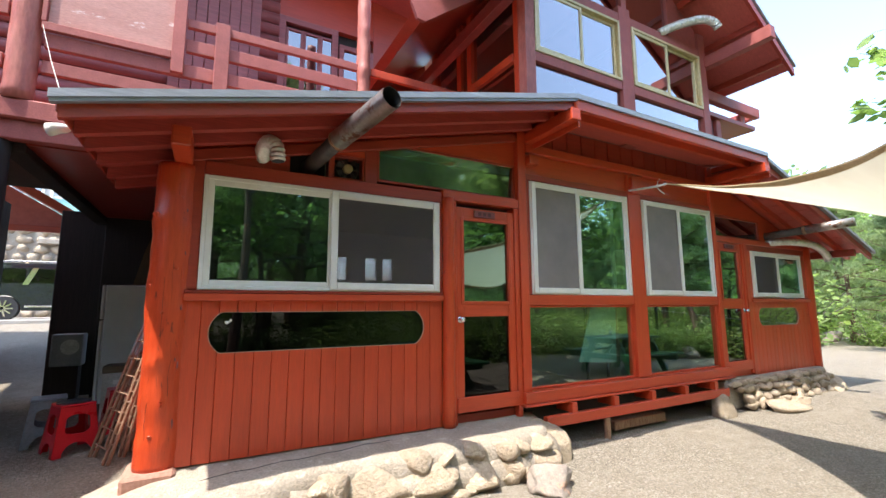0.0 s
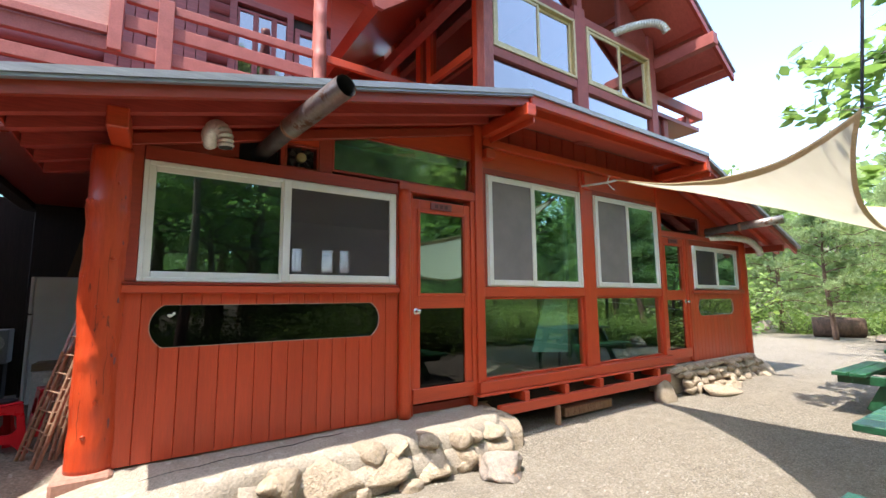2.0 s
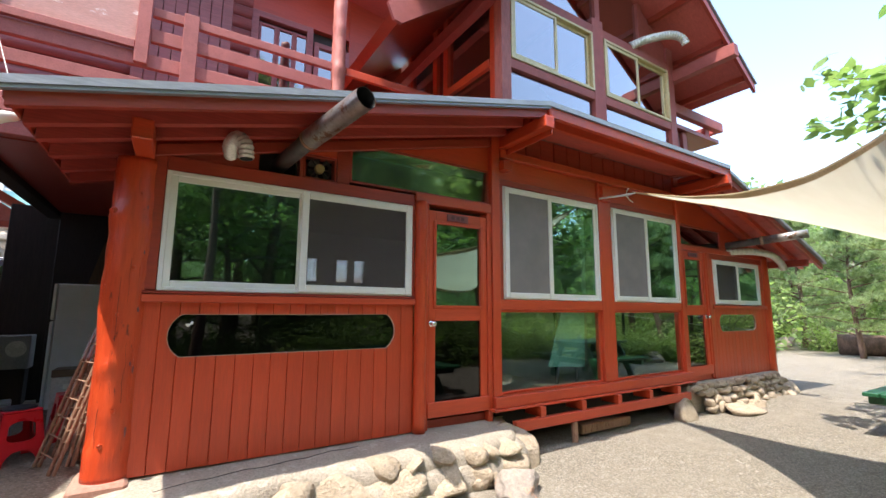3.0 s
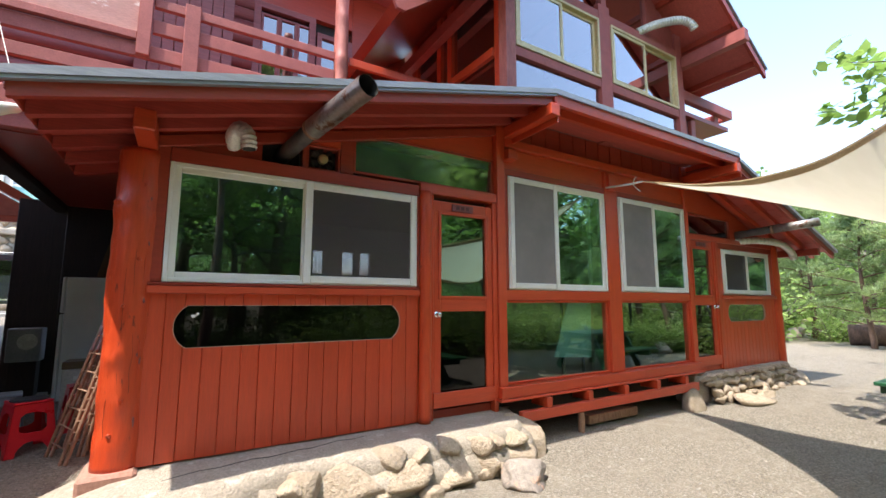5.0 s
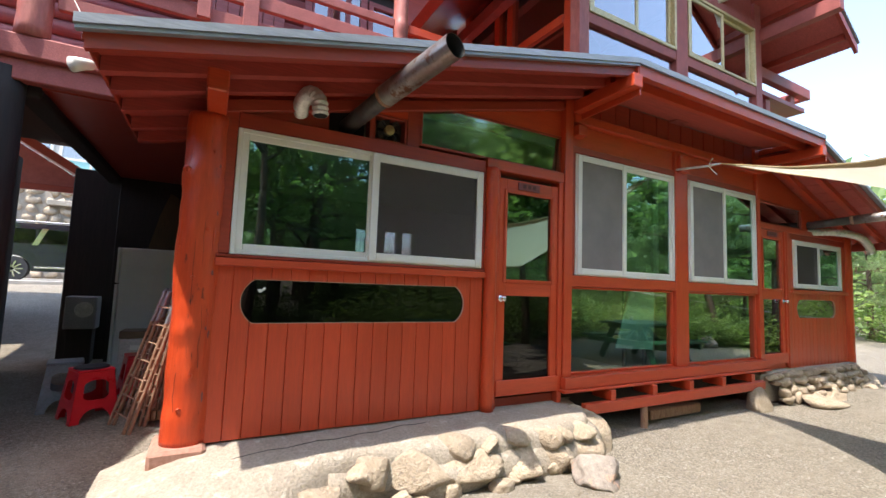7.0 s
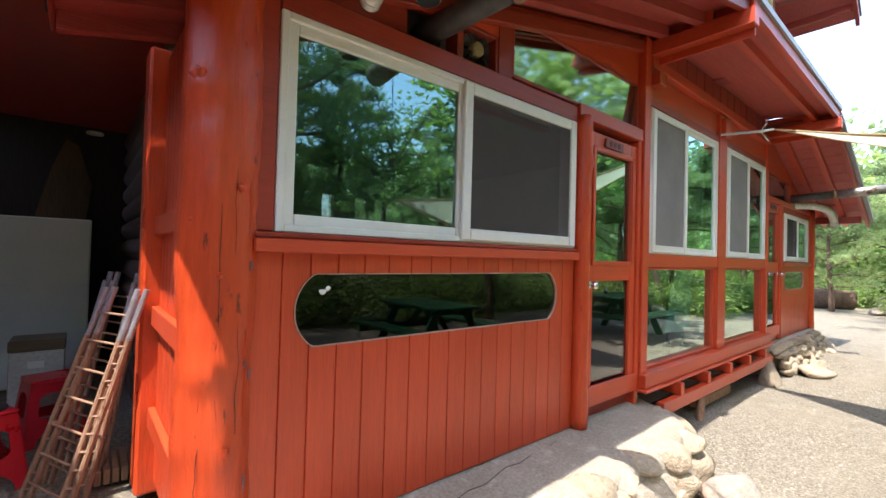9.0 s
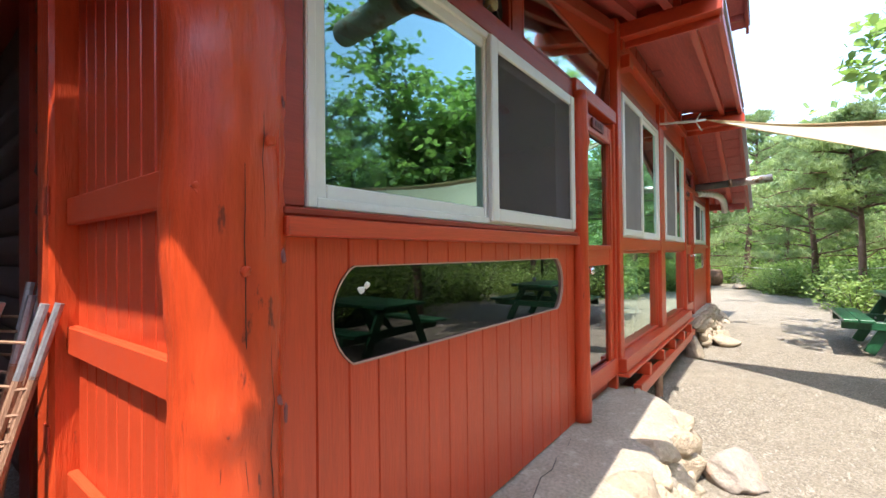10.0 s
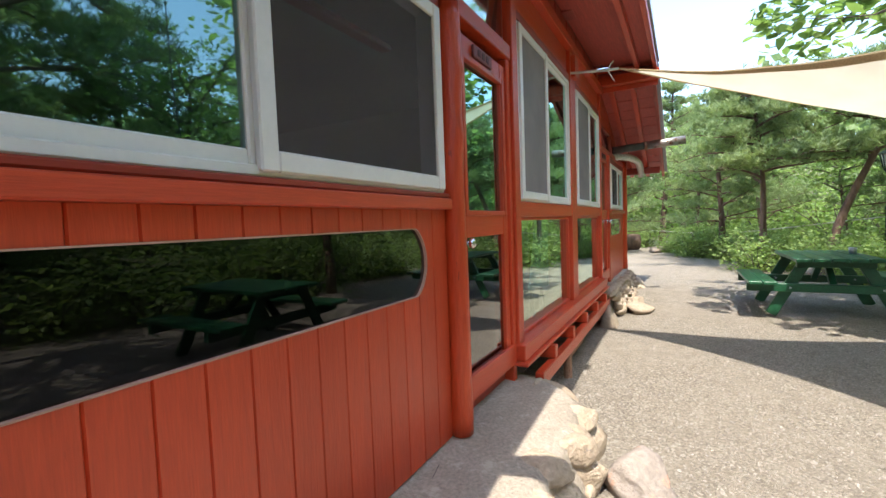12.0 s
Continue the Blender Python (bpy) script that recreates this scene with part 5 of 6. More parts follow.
rp = bmesh.new()
tube(rp, [(4.62, 3.33, 2.73), (4.66, 3.0, 2.705), TIP], [0.012, 0.014, 0.012], 8)
part("rope", rp, M_rope, sail)
for dz, dx in ((0.05, -0.02), (-0.06, 0.02), (0.02, 0.05)):
    part("knot_end", tube(bmesh.new(), [(4.67, 3.0, 2.705), (4.68 + dx, 2.97, 2.705 + dz), (4.70 + dx * 1.6, 2.95, 2.705 + dz * 1.5)], 0.006, 6), M_rope, sail)
part("rope", tube(bmesh.new(), [C2, C2 + Vector((-0.02, -0.05, 0.5)), C2 + Vector((0.0, -0.15, 2.4))], 0.006, 6), M_rubber, sail)
part("rope", tube(bmesh.new(), [C3, C3 + Vector((0.1, -0.6, 0.15)), C3 + Vector((0.4, -2.0, 0.5))], 0.006, 6), M_rubber, sail)


# ---- picnic tables ----
def picnic_table():
    """Local: long side along x, 1.4 m; top 0.72 high."""
    t = thing("picnic_table", (0, 0, 0), "glossy dark green wooden picnic table with fixed benches on gravel", "table", "picnic tables")
    for k in range(5):
        y = -0.40 + k * 0.162
        part("top_board", one_box(-0.70, 0.70, y, y + 0.152, 0.68, 0.72, bevel=0.006), M_green, t)
    for s in (-1, 1):
        for k in range(2):
            y = s * 0.72 + (k - 1) * 0.15
            part("seat_board", one_box(-0.70, 0.70, y, y + 0.14, 0.40, 0.44, bevel=0.006), M_green, t)
    for x in (-0.48, 0.48):
        part("top_cleat", one_box(x - 0.035, x + 0.035, -0.36, 0.36, 0.60, 0.678, bevel=0.005), M_green, t)
        part("seat_bearer", one_box(x - 0.035, x + 0.035, -0.86, 0.86, 0.30, 0.398, bevel=0.006), M_green, t)
        for s in (-1, 1):
            part("leg", beam(bmesh.new(), (x + 0.06, s * 0.26, 0.675), (x + 0.06, s * 0.60, 0.0), 0.12, 0.045, 0.005, (1, 0, 0)), M_green, t)
            bt = bmesh.new()
            tube(bt, [(x - 0.036, s * 0.42, 0.35), (x - 0.046, s * 0.42, 0.35)], 0.013, 8)
            part("bolt", bt, M_greymetal, t)
        part("brace", beam(bmesh.new(), (x, 0, 0.34), (x * 0.2, 0, 0.67), 0.05, 0.07, 0.004, (0, 1, 0)), M_green, t)
    return t


tab = picnic_table()
tab.location = (7.46, 0.83, ground_z(7.46, 0.83) + 0.015)
copy_thing(tab, pose(3.57, -0.05, 0.005, 0, 0, 90))
cup = bmesh.new()
tube(cup, [(7.55, 0.53, ground_z(7.46, 1.0) + 0.735), (7.55, 0.53, ground_z(7.46, 1.0) + 0.815)], [0.035, 0.042], 14)
solo("cup", cup, M_greymetal, (7.55, 0.53, ground_z(7.46, 1.0) + 0.735), "small grey cup standing on the picnic table", "cup", smooth=True)


# ---- garden lamp behind the table ----
LX, LY = 10.9, -0.80
LZ = ground_z(LX, LY)
post = thing("street_lamp", (LX, LY, LZ), "dark green cast iron garden lamp with a glass lantern", "lamp")


def turned(rows, seg=16):
    return tube(bmesh.new(), [(LX, LY, LZ + z) for z, r in rows], [r for z, r in rows], seg)


part("base", turned(((0.0, 0.13), (0.10, 0.13), (0.12, 0.10), (0.34, 0.085), (0.38, 0.095), (0.42, 0.06))), M_lampiron, post, smooth=False)
part("pole", turned(((0.42, 0.042), (1.20, 0.038), (1.22, 0.05), (1.26, 0.05), (1.28, 0.036), (1.86, 0.032))), M_lampiron, post, smooth=True)
part("collar", turned(((1.86, 0.05), (1.90, 0.06), (1.93, 0.09), (1.95, 0.05))), M_lampiron, post)
part("lantern_glass", tube(bmesh.new(), [(LX, LY, LZ + 1.96), (LX, LY, LZ + 2.18)], [0.075, 0.125], 6), M_lampglass, post, "frosted lantern panes")
for q in range(6):
    a_ = math.pi * q / 3
    part("lantern_bar", tube(bmesh.new(), [(LX + 0.08 * math.cos(a_), LY + 0.08 * math.sin(a_), LZ + 1.95), (LX + 0.13 * math.cos(a_), LY + 0.13 * math.sin(a_), LZ + 2.19)], 0.009, 5), M_lampiron, post)
part("lantern_roof", tube(bmesh.new(), [(LX, LY, LZ + 2.185), (LX, LY, LZ + 2.20), (LX, LY, LZ + 2.27), (LX, LY, LZ + 2.30), (LX, LY, LZ + 2.37)], [0.15, 0.15, 0.06, 0.03, 0.008], 12), M_lampiron, post)


# ---- stools, fridge and clutter in the passage ----
def stool(name, mat, label, pad=None):
    """Local: moulded plastic stool, 0.30 m square foot, 0.42 high, with arched open sides."""
    s = thing(name, (0, 0, 0), label, "stool", "plastic stools")
    H, b0, t0 = 0.40, 0.17, 0.125
    at = lambda z: b0 + (t0 - b0) * z / H
    for q in range(4):
        bm = bmesh.new()
        rot = Matrix.Rotation(math.pi / 2 * q, 4, "Z")

        def P(u, z, d=0.0):
            h = at(z)
            return rot @ Vector((u * h, -h + d, z))
        for lo, hi, u0, u1 in ((0.0, H, -1, -0.62), (0.0, H, 0.62, 1)):
            vs = [bm.verts.new(P(u, z, d)) for d in (0, 0.008) for u, z in ((u0, lo), (u1, lo), (u1 * (0.97 if u1 < 0 else 1), hi), (u0, hi))]
            for f in ((0, 1, 2, 3), (7, 6, 5, 4), (0, 4, 5, 1), (1, 5, 6, 2), (2, 6, 7, 3), (3, 7, 4, 0)):
                bm.faces.new([vs[i] for i in f])
        part("leg_side", bm, mat, s)
        for z0, z1, arch in ((0.105, 0.175, True), (0.335, H, False)):
            bm = bmesh.new()
            cols = []
            for k in range(9):
                u = -0.66 + 1.32 * k / 8
                lo = z0 - (0.07 * abs(u / 0.62) ** 3 if arch else 0.03 * abs(u / 0.62) ** 3)
                hi = z1 + (0.03 * abs(u / 0.62) ** 4 if arch else 0)
                cols.append([bm.verts.new(P(u, z, d)) for z, d in ((lo, 0.0005), (hi, 0.0005), (hi, 0.0075), (lo, 0.0075))])
            for a, b in zip(cols, cols[1:]):
                for k in range(4):
                    bm.faces.new((a[k - 1], a[k], b[k], b[k - 1]))
            bm.faces.new(cols[0])
            bm.faces.new(cols[-1][::-1])
            part("side_band", bm, mat, s)
    part("seat", one_box(-t0 - 0.006, t0 + 0.006, -t0 - 0.006, t0 + 0.006, H, H + 0.022, bevel=0.01), mat, s)
    if pad:
        part("pad", tube(bmesh.new(), [(0, 0, H + 0.022), (0, 0, H + 0.03), (0, 0, H + 0.036)], [0.125, 0.125, 0.11], 20), pad, s, "black lid on the seat")
    return s


for x, y, rz, mt, pd, nm in ((-0.77, 5.08, 28, M_redplastic, M_rubber, "bright red moulded plastic stool with a black lid on it"),
                                          (-0.50, 5.75, 15, M_redplastic, None, "red moulded plastic stool in the shade"),
                                          (-1.04, 5.5, 12, M_greyplastic, None, "grey moulded plastic stool in the shade")):
    s = stool("stool", mt, nm, pd)
    s.location, s.rotation_euler = (x, y, ground_z(x, y)), (0, 0, radians(rz))
fr = thing("fridge", (-0.42, 7.0, 0.15), "old white two-door fridge standing in the dark passage", "fridge")
part("body", one_box(-0.93, -0.30, 6.95, 7.55, 0.17, 1.66, bevel=0.012), M_fridge, fr)
part("door", one_box(-0.97, -0.935, 6.95, 7.55, 1.22, 1.66, bevel=0.01), M_fridge, fr)
part("door", one_box(-0.97, -0.935, 6.95, 7.55, 0.2, 1.205, bevel=0.01), M_fridge, fr)
ac = thing("condenser_unit", (-1.38, 7.6, 0.4), "pale outdoor condenser unit against the dark wall", "air conditioner")
part("casing", one_box(-1.55, -1.22, 7.5, 7.76, 0.60, 1.02, bevel=0.01), M_greyplastic, ac)
part("grille", tube(bmesh.new(), [(-1.35, 7.495, 0.85), (-1.35, 7.51, 0.85)], 0.1, 18), M_greymetal, ac)
part("stand", one_box(-1.52, -1.25, 7.54, 7.74, 0.1, 0.598, bevel=0.005), M_black, ac)
bx = thing("carton", (-0.42, 6.2, 0.2), "brown and white carton standing on the ground by the fridge", "box")
part("carton_body", one_box(-0.74, -0.44, 6.05, 6.35, 0.13, 0.64, bevel=0.006), M_plaster, bx)
part("carton_lid", one_box(-0.745, -0.435, 6.045, 6.355, 0.642, 0.72, bevel=0.006), M_floorin, bx)
part("label_patch", one_box(-0.64, -0.55, 6.044, 6.049, 0.52, 0.57, bevel=0.001), M_pvc, bx)


def folded_rack(x, y, dx, dy, top, rz):
    """Folded slatted leg frame with grey hinges, leaning on the wall."""
    r = thing("folding_rack", (x, y, ground_z(x, y)), "rusty folded metal leg frame with grey hinges leaning on the post", "rack", "folded racks")
    a = Vector((x, y, ground_z(x, y) + 0.01))
    b = Vector((x + dx, y + dy, top))
    side_ = Vector((math.cos(rz), math.sin(rz), 0)) * 0.17
    for s in (-1, 1):
        for off in (0, 0.035):
            p, q = a + side_ * s + Vector((off, -off * 0.6, 0)), b + side_ * s * 0.8 + Vector((off, -off * 0.6, 0))
            part("leg", tube(bmesh.new(), [p, p.lerp(q, 0.78)], 0.014, 8), M_rust, r)
            part("hinge", tube(bmesh.new(), [p.lerp(q, 0.77), q], 0.014, 8), M_greymetal, r, "grey steel hinge")
        for k in range(10):
            t = 0.06 + k * 0.075
            p, q = a + side_ * s + Vector((0.0, 0, 0)), b + side_ * s * 0.8
            c = p.lerp(q, t)
            part("rivet", tube(bmesh.new(), [c + Vector((0.0, -0.008, 0.01)), c + Vector((0.035, -0.03, 0.01))], 0.006, 5), M_rust, r)
    for k in range(7):
        t = 0.10 + k * 0.13
        p, q = (a - side_).lerp(b - side_ * 0.8, t), (a + side_).lerp(b + side_ * 0.8, t)
        part("rung", tube(bmesh.new(), [p, q], 0.006, 6), M_rust, r)
    return r


folded_rack(-0.50, 4.62, 0.30, -0.10, 1.20, 2.0)
folded_rack(-0.42, 4.80, 0.22, -0.08, 1.22, 2.0)
folded_rack(-0.36, 4.98, 0.19, -0.05, 1.26, 2.0)
cb = thing("crate", (-0.2, 4.5, 0.15), "small stack of pale wooden slats lying by the wall", "crate")
for k in range(6):
    part("slat", one_box(-0.32 + k * 0.04, -0.288 + k * 0.04, 4.72, 5.02, 0.12, 0.20, bevel=0.004), M_rust, cb)
bl = bmesh.new()
tube(bl, [(-0.30, 7.3, 2.55), (-0.30, 7.3, 2.53)], 0.07, 14)
solo("ceiling_lamp", bl, M_pvc, (-0.3, 7.3, 2.5), "small round white lamp under the passage roof", "lamp")
rg = bmesh.new()
prism(rg, [(-0.75, 1.62), (-0.35, 1.60), (-0.30, 2.05), (-0.42, 2.45), (-0.52, 2.5), (-0.62, 2.2)], 7.585, 7.605)
solo("rag", rg, surface("brown_cloth", (0.07, 0.04, 0.015), (0.12, 0.07, 0.03), 6, UP, 0.9, 0.3, 20), (-0.5, 7.6, 1.6), "brown cloth hanging on the dark wall", "cloth")

# ---- parked car, stone wall and house beyond the passage ----
CX, CY = -3.62, 18.0
CZ = ground_z(CX, CY)
car = thing("car", (CX, CY, CZ), "dark blue suv parked on the bright road", "car")
prof = [(-2.3, 0.45), (-2.35, 0.75), (-2.28, 1.0), (-2.0, 1.08), (-1.9, 1.55), (-1.75, 1.68), (0.3, 1.70), (0.75, 1.55), (1.35, 1.08), (2.2, 0.95), (2.38, 0.7), (2.35, 0.4), (1.85, 0.32)]
arch = lambda cx: [(cx + 0.40 * math.cos(a), 0.34 + 0.40 * math.sin(a)) for a in [math.pi * k / 8 for k in range(9)]]
poly = prof + [(1.78, 0.30)] + arch(1.38)[0:] + [(0.95, 0.28), (-0.95, 0.28)] + arch(-1.38) + [(-1.8, 0.3)]
cbm = bmesh.new()
prism(cbm, [(CX + x, CZ + z) for x, z in poly], CY - 0.88, CY + 0.88)
part("body", cbm, M_car, car)
for x0, x1 in ((-1.62, -0.95), (-0.88, -0.05), (0.02, 0.85)):
    wb = bmesh.new()
    prism(wb, [(CX + x0, CZ + 1.10), (CX + x1, CZ + 1.10), (CX + x1 - (0.35 if x1 > 0.5 else 0), CZ + 1.52), (CX + x0 + (0.18 if x0 < -1.5 else 0), CZ + 1.52)], CY - 0.888, CY - 0.87)
    part("side_window", wb, M_darkglass, car)
part("roof_rail", tube(bmesh.new(), [(CX - 1.6, CY - 0.7, CZ + 1.72), (CX - 1.4, CY - 0.7, CZ + 1.76), (CX + 0.1, CY - 0.7, CZ + 1.76), (CX + 0.3, CY - 0.7, CZ + 1.72)], 0.02, 6), M_chrome, car)
part("chrome_strip", one_box(CX - 0.9, CX + 0.95, CY - 0.895, CY - 0.878, CZ + 0.38, CZ + 0.42, bevel=0.003), M_chrome, car)
# slanted silver reflection on the rear pillar, modelled as a chrome strip
part("pillar_trim", prism(bmesh.new(), [(CX - 1.0, CZ + 1.05), (CX - 0.86, CZ + 1.05), (CX - 0.66, CZ + 1.55), (CX - 0.80, CZ + 1.55)], CY - 0.9, CY - 0.889), M_chrome, car)
for wx in (-1.38, 1.38):
    ty = part("wheel", tube(bmesh.new(), [(CX + wx, CY - 0.66, CZ + 0.35), (CX + wx, CY - 0.89, CZ + 0.35)], 0.35, 28), M_rubber, car)
    rim = bmesh.new()
    tube(rim, [(CX + wx, CY - 0.885, CZ + 0.35), (CX + wx, CY - 0.895, CZ + 0.35)], 0.06, 12)
    for k in range(10):
        a = math.pi * 2 * k / 10
        beam(rim, (CX + wx, CY - 0.895, CZ + 0.35), (CX + wx + 0.24 * math.cos(a), CY - 0.895, CZ + 0.35 + 0.24 * math.sin(a)), 0.04, 0.02, 0, (0, 1, 0))
    part("rim", rim, M_chrome, ty)
road = solo("road", one_box(-14, 1.5, 15.5, 20.9, 0.3, ground_z(-3, 17) + 0.03, bevel=0), M_asphalt, (-5, 17, 0.5), "bright sunlit concrete road", "road", kind="structure")
sw = thing("stone_wall", (-4, 21, 0.5), "cream rubble stone wall behind the road", "wall", kind="structure")
part("core", one_box(-12, 2, 21.1, 21.4, 0.3, 4.6, bevel=0), M_concrete, sw)
for r_ in range(10):
    x = -7.5
    while x < -0.5:
        w_ = rnd.uniform(0.35, 0.7)
        part("stone", stone(bmesh.new(), (x + w_ / 2, 21.08, 1.2 + r_ * 0.34), (w_, 0.25, 0.33), 700 + k, 1), M_stone, sw, smooth=True)
        x += w_
        k += 1
part("slab", one_box(-5.4, 0.5, 20.8, 21.1, 3.75, 3.95, bevel=0.02), M_concrete, sw)
hs = thing("house", (-4, 24, 3), "pale house with teal blinds behind its windows", "house")
part("wall", one_box(-12, 3, 24, 24.3, 0.5, 9.2, bevel=0), M_plaster, hs)
for x in (-8.4, -6.0, -3.6):
    wn_ = part("window", ring(bmesh.new(), x, x + 2.2, 5.2, 7.1, 0.1, 23.9, 24.0), M_pvc, hs)
    part("pane", one_box(x + 0.1, x + 2.1, 23.96, 23.97, 6.2, 7.0, bevel=0), M_upglass, wn_)
    part("blind", one_box(x + 0.1, x + 2.1, 23.96, 23.97, 5.3, 6.1, bevel=0), M_teal, wn_)
    part("mullion", one_box(x + 1.05, x + 1.15, 23.93, 23.97, 5.3, 7.0, bevel=0), M_pvc, wn_)
    part("transom", one_box(x + 0.1, x + 2.1, 23.93, 23.96, 6.1, 6.2, bevel=0), M_pvc, wn_)
lean = thing("lean_to_roof", (-3.6, 13, 2.4), "dark red lean-to roof beyond the passage", "roof", kind="structure")
part("roof_slab", prism(bmesh.new(), [(-6.5, 5.75), (-2.15, 3.1), (-2.15, 3.28), (-6.5, 5.95)], 11.5, 13), M_dark, lean)
part("fascia", one_box(-6.5, -2.3, 11.7, 11.8, 2.95, 3.08, bevel=0.01), M_dark, lean)
part("gable_face", prism(bmesh.new(), [(-6.5, 3.08), (-2.3, 3.08), (-2.3, 3.15), (-6.5, 5.7)], 11.9, 12.0), M_faded, lean)

# ---- trees and shrubs ----
def limb_path(p, d, length, n, rnd, droop=0.0, jitter=0.25):
    pts = [Vector(p)]
    d = Vector(d).normalized()
    for _ in range(n):
        d = (d + Vector((rnd.uniform(-1, 1), rnd.uniform(-1, 1), rnd.uniform(-0.6, 0.6) - droop)) * jitter).normalized()
        pts.append(pts[-1] + d * length / n)
    return pts


def blade_soup(blades):
    """Faces from (root, tip, half-width vector) blades: four-cornered leaves, each its own island."""
    vs, fs = [], []
    for a, b, w, fold in blades:
        k = len(vs)
        m = a.lerp(b, 0.5)
        vs += [a, m + w + fold, b, m - w + fold]
        fs.append((k, k + 1, k + 2, k + 3))
    return vs, fs


def leaf_soup(blades):
    """As blade_soup, with six-cornered leaves."""
    vs, fs = [], []
    for a, b, w, fold in blades:
        k = len(vs)
        p, q = a.lerp(b, 0.28) + fold, a.lerp(b, 0.66) + fold
        vs += [a, p + w, q + w * 0.82, b, q - w * 0.82, p - w]
        fs.append((k, k + 1, k + 2, k + 3, k + 4, k + 5))
    return vs, fs


def pine(seed, h=8.0, bare=2.2, spread=2.3, lean_=0.06, tufts=2700, needle=0.21, limbs=30, way=None):
    rnd = random.Random(seed)
    t = thing("pine_tree", (0, 0, 0), "pine tree with reddish bark and open tufted green crown", "tree", "pines")
    tb = bmesh.new()
    bend = Vector((rnd.uniform(-1, 1), rnd.uniform(-1, 1), 0)).normalized() * lean_ * h
    if way:
        bend = Vector(way).normalized() * lean_ * h
    axis_ = lambda k: Vector((0, 0, h * k)) + bend * (k ** 1.5) + Vector((math.sin(k * 5 + seed), math.cos(k * 4 + seed), 0)) * 0.10
    n = 16
    tube(tb, [axis_(k / n) - Vector((0, 0, 0.15 if k == 0 else 0)) for k in range(n + 1)], [0.16 * (1 - 0.85 * k / n) * h / 8 for k in range(n + 1)], 10, True, 0.12)
    part("trunk", tb, M_bark, t, smooth=True)
    lb_, tips = bmesh.new(), []
    for i in range(limbs):
        k = bare / h + (1 - bare / h) * ((i + rnd.random() * 0.6) / limbs)
        a = i * 2.4 + rnd.uniform(-0.4, 0.4)
        ln = spread * (1.05 - ((k - bare / h) / (1 - bare / h)) ** 1.3 * 0.85) * rnd.uniform(0.65, 1.1)
        pts = limb_path(axis_(min(k, 0.97)), (math.cos(a), math.sin(a), 0.28), ln, 6, rnd, 0.08)
        tube(lb_, pts, [0.035 * (1 - j / 7) + 0.004 for j in range(7)], 5, False)
        for j in range(2, 7):
            tips.append((pts[j], ln))
            for _ in range(2):
                q = limb_path(pts[j], (rnd.uniform(-1, 1), rnd.uniform(-1, 1), 0.3), ln * 0.3, 3, rnd)
                tube(lb_, q, [0.008, 0.006, 0.004, 0.002], 4, False)
                tips += [(q[1], ln), (q[2], ln), (q[3], ln)]
    part("branchwork", lb_, M_bark, t, smooth=True)
    blades = []
    for _ in range(tufts):
        p, ln = tips[rnd.randrange(len(tips))]
        c = p + Vector((rnd.gauss(0, 0.12), rnd.gauss(0, 0.12), rnd.gauss(0.04, 0.07)))
        up_ = Vector((rnd.uniform(-0.8, 0.8), rnd.uniform(-0.8, 0.8), 0.6)).normalized()
        for _ in range(9):
            d = (up_ + Vector((rnd.gauss(0, 0.55), rnd.gauss(0, 0.55), rnd.gauss(0, 0.45)))).normalized()
            w = d.cross(Vector((rnd.random(), rnd.random(), rnd.random())) - Vector((0.5, 0.5, 0.5))).normalized() * 0.012
            blades.append((c, c + d * needle * rnd.uniform(0.7, 1.2), w, Vector((0, 0, 0))))
    vs, fs = blade_soup(blades)
    cr_ = new("crown", quad_mesh("crown", vs, fs, M_needle))
    cr_.parent = t
    return t


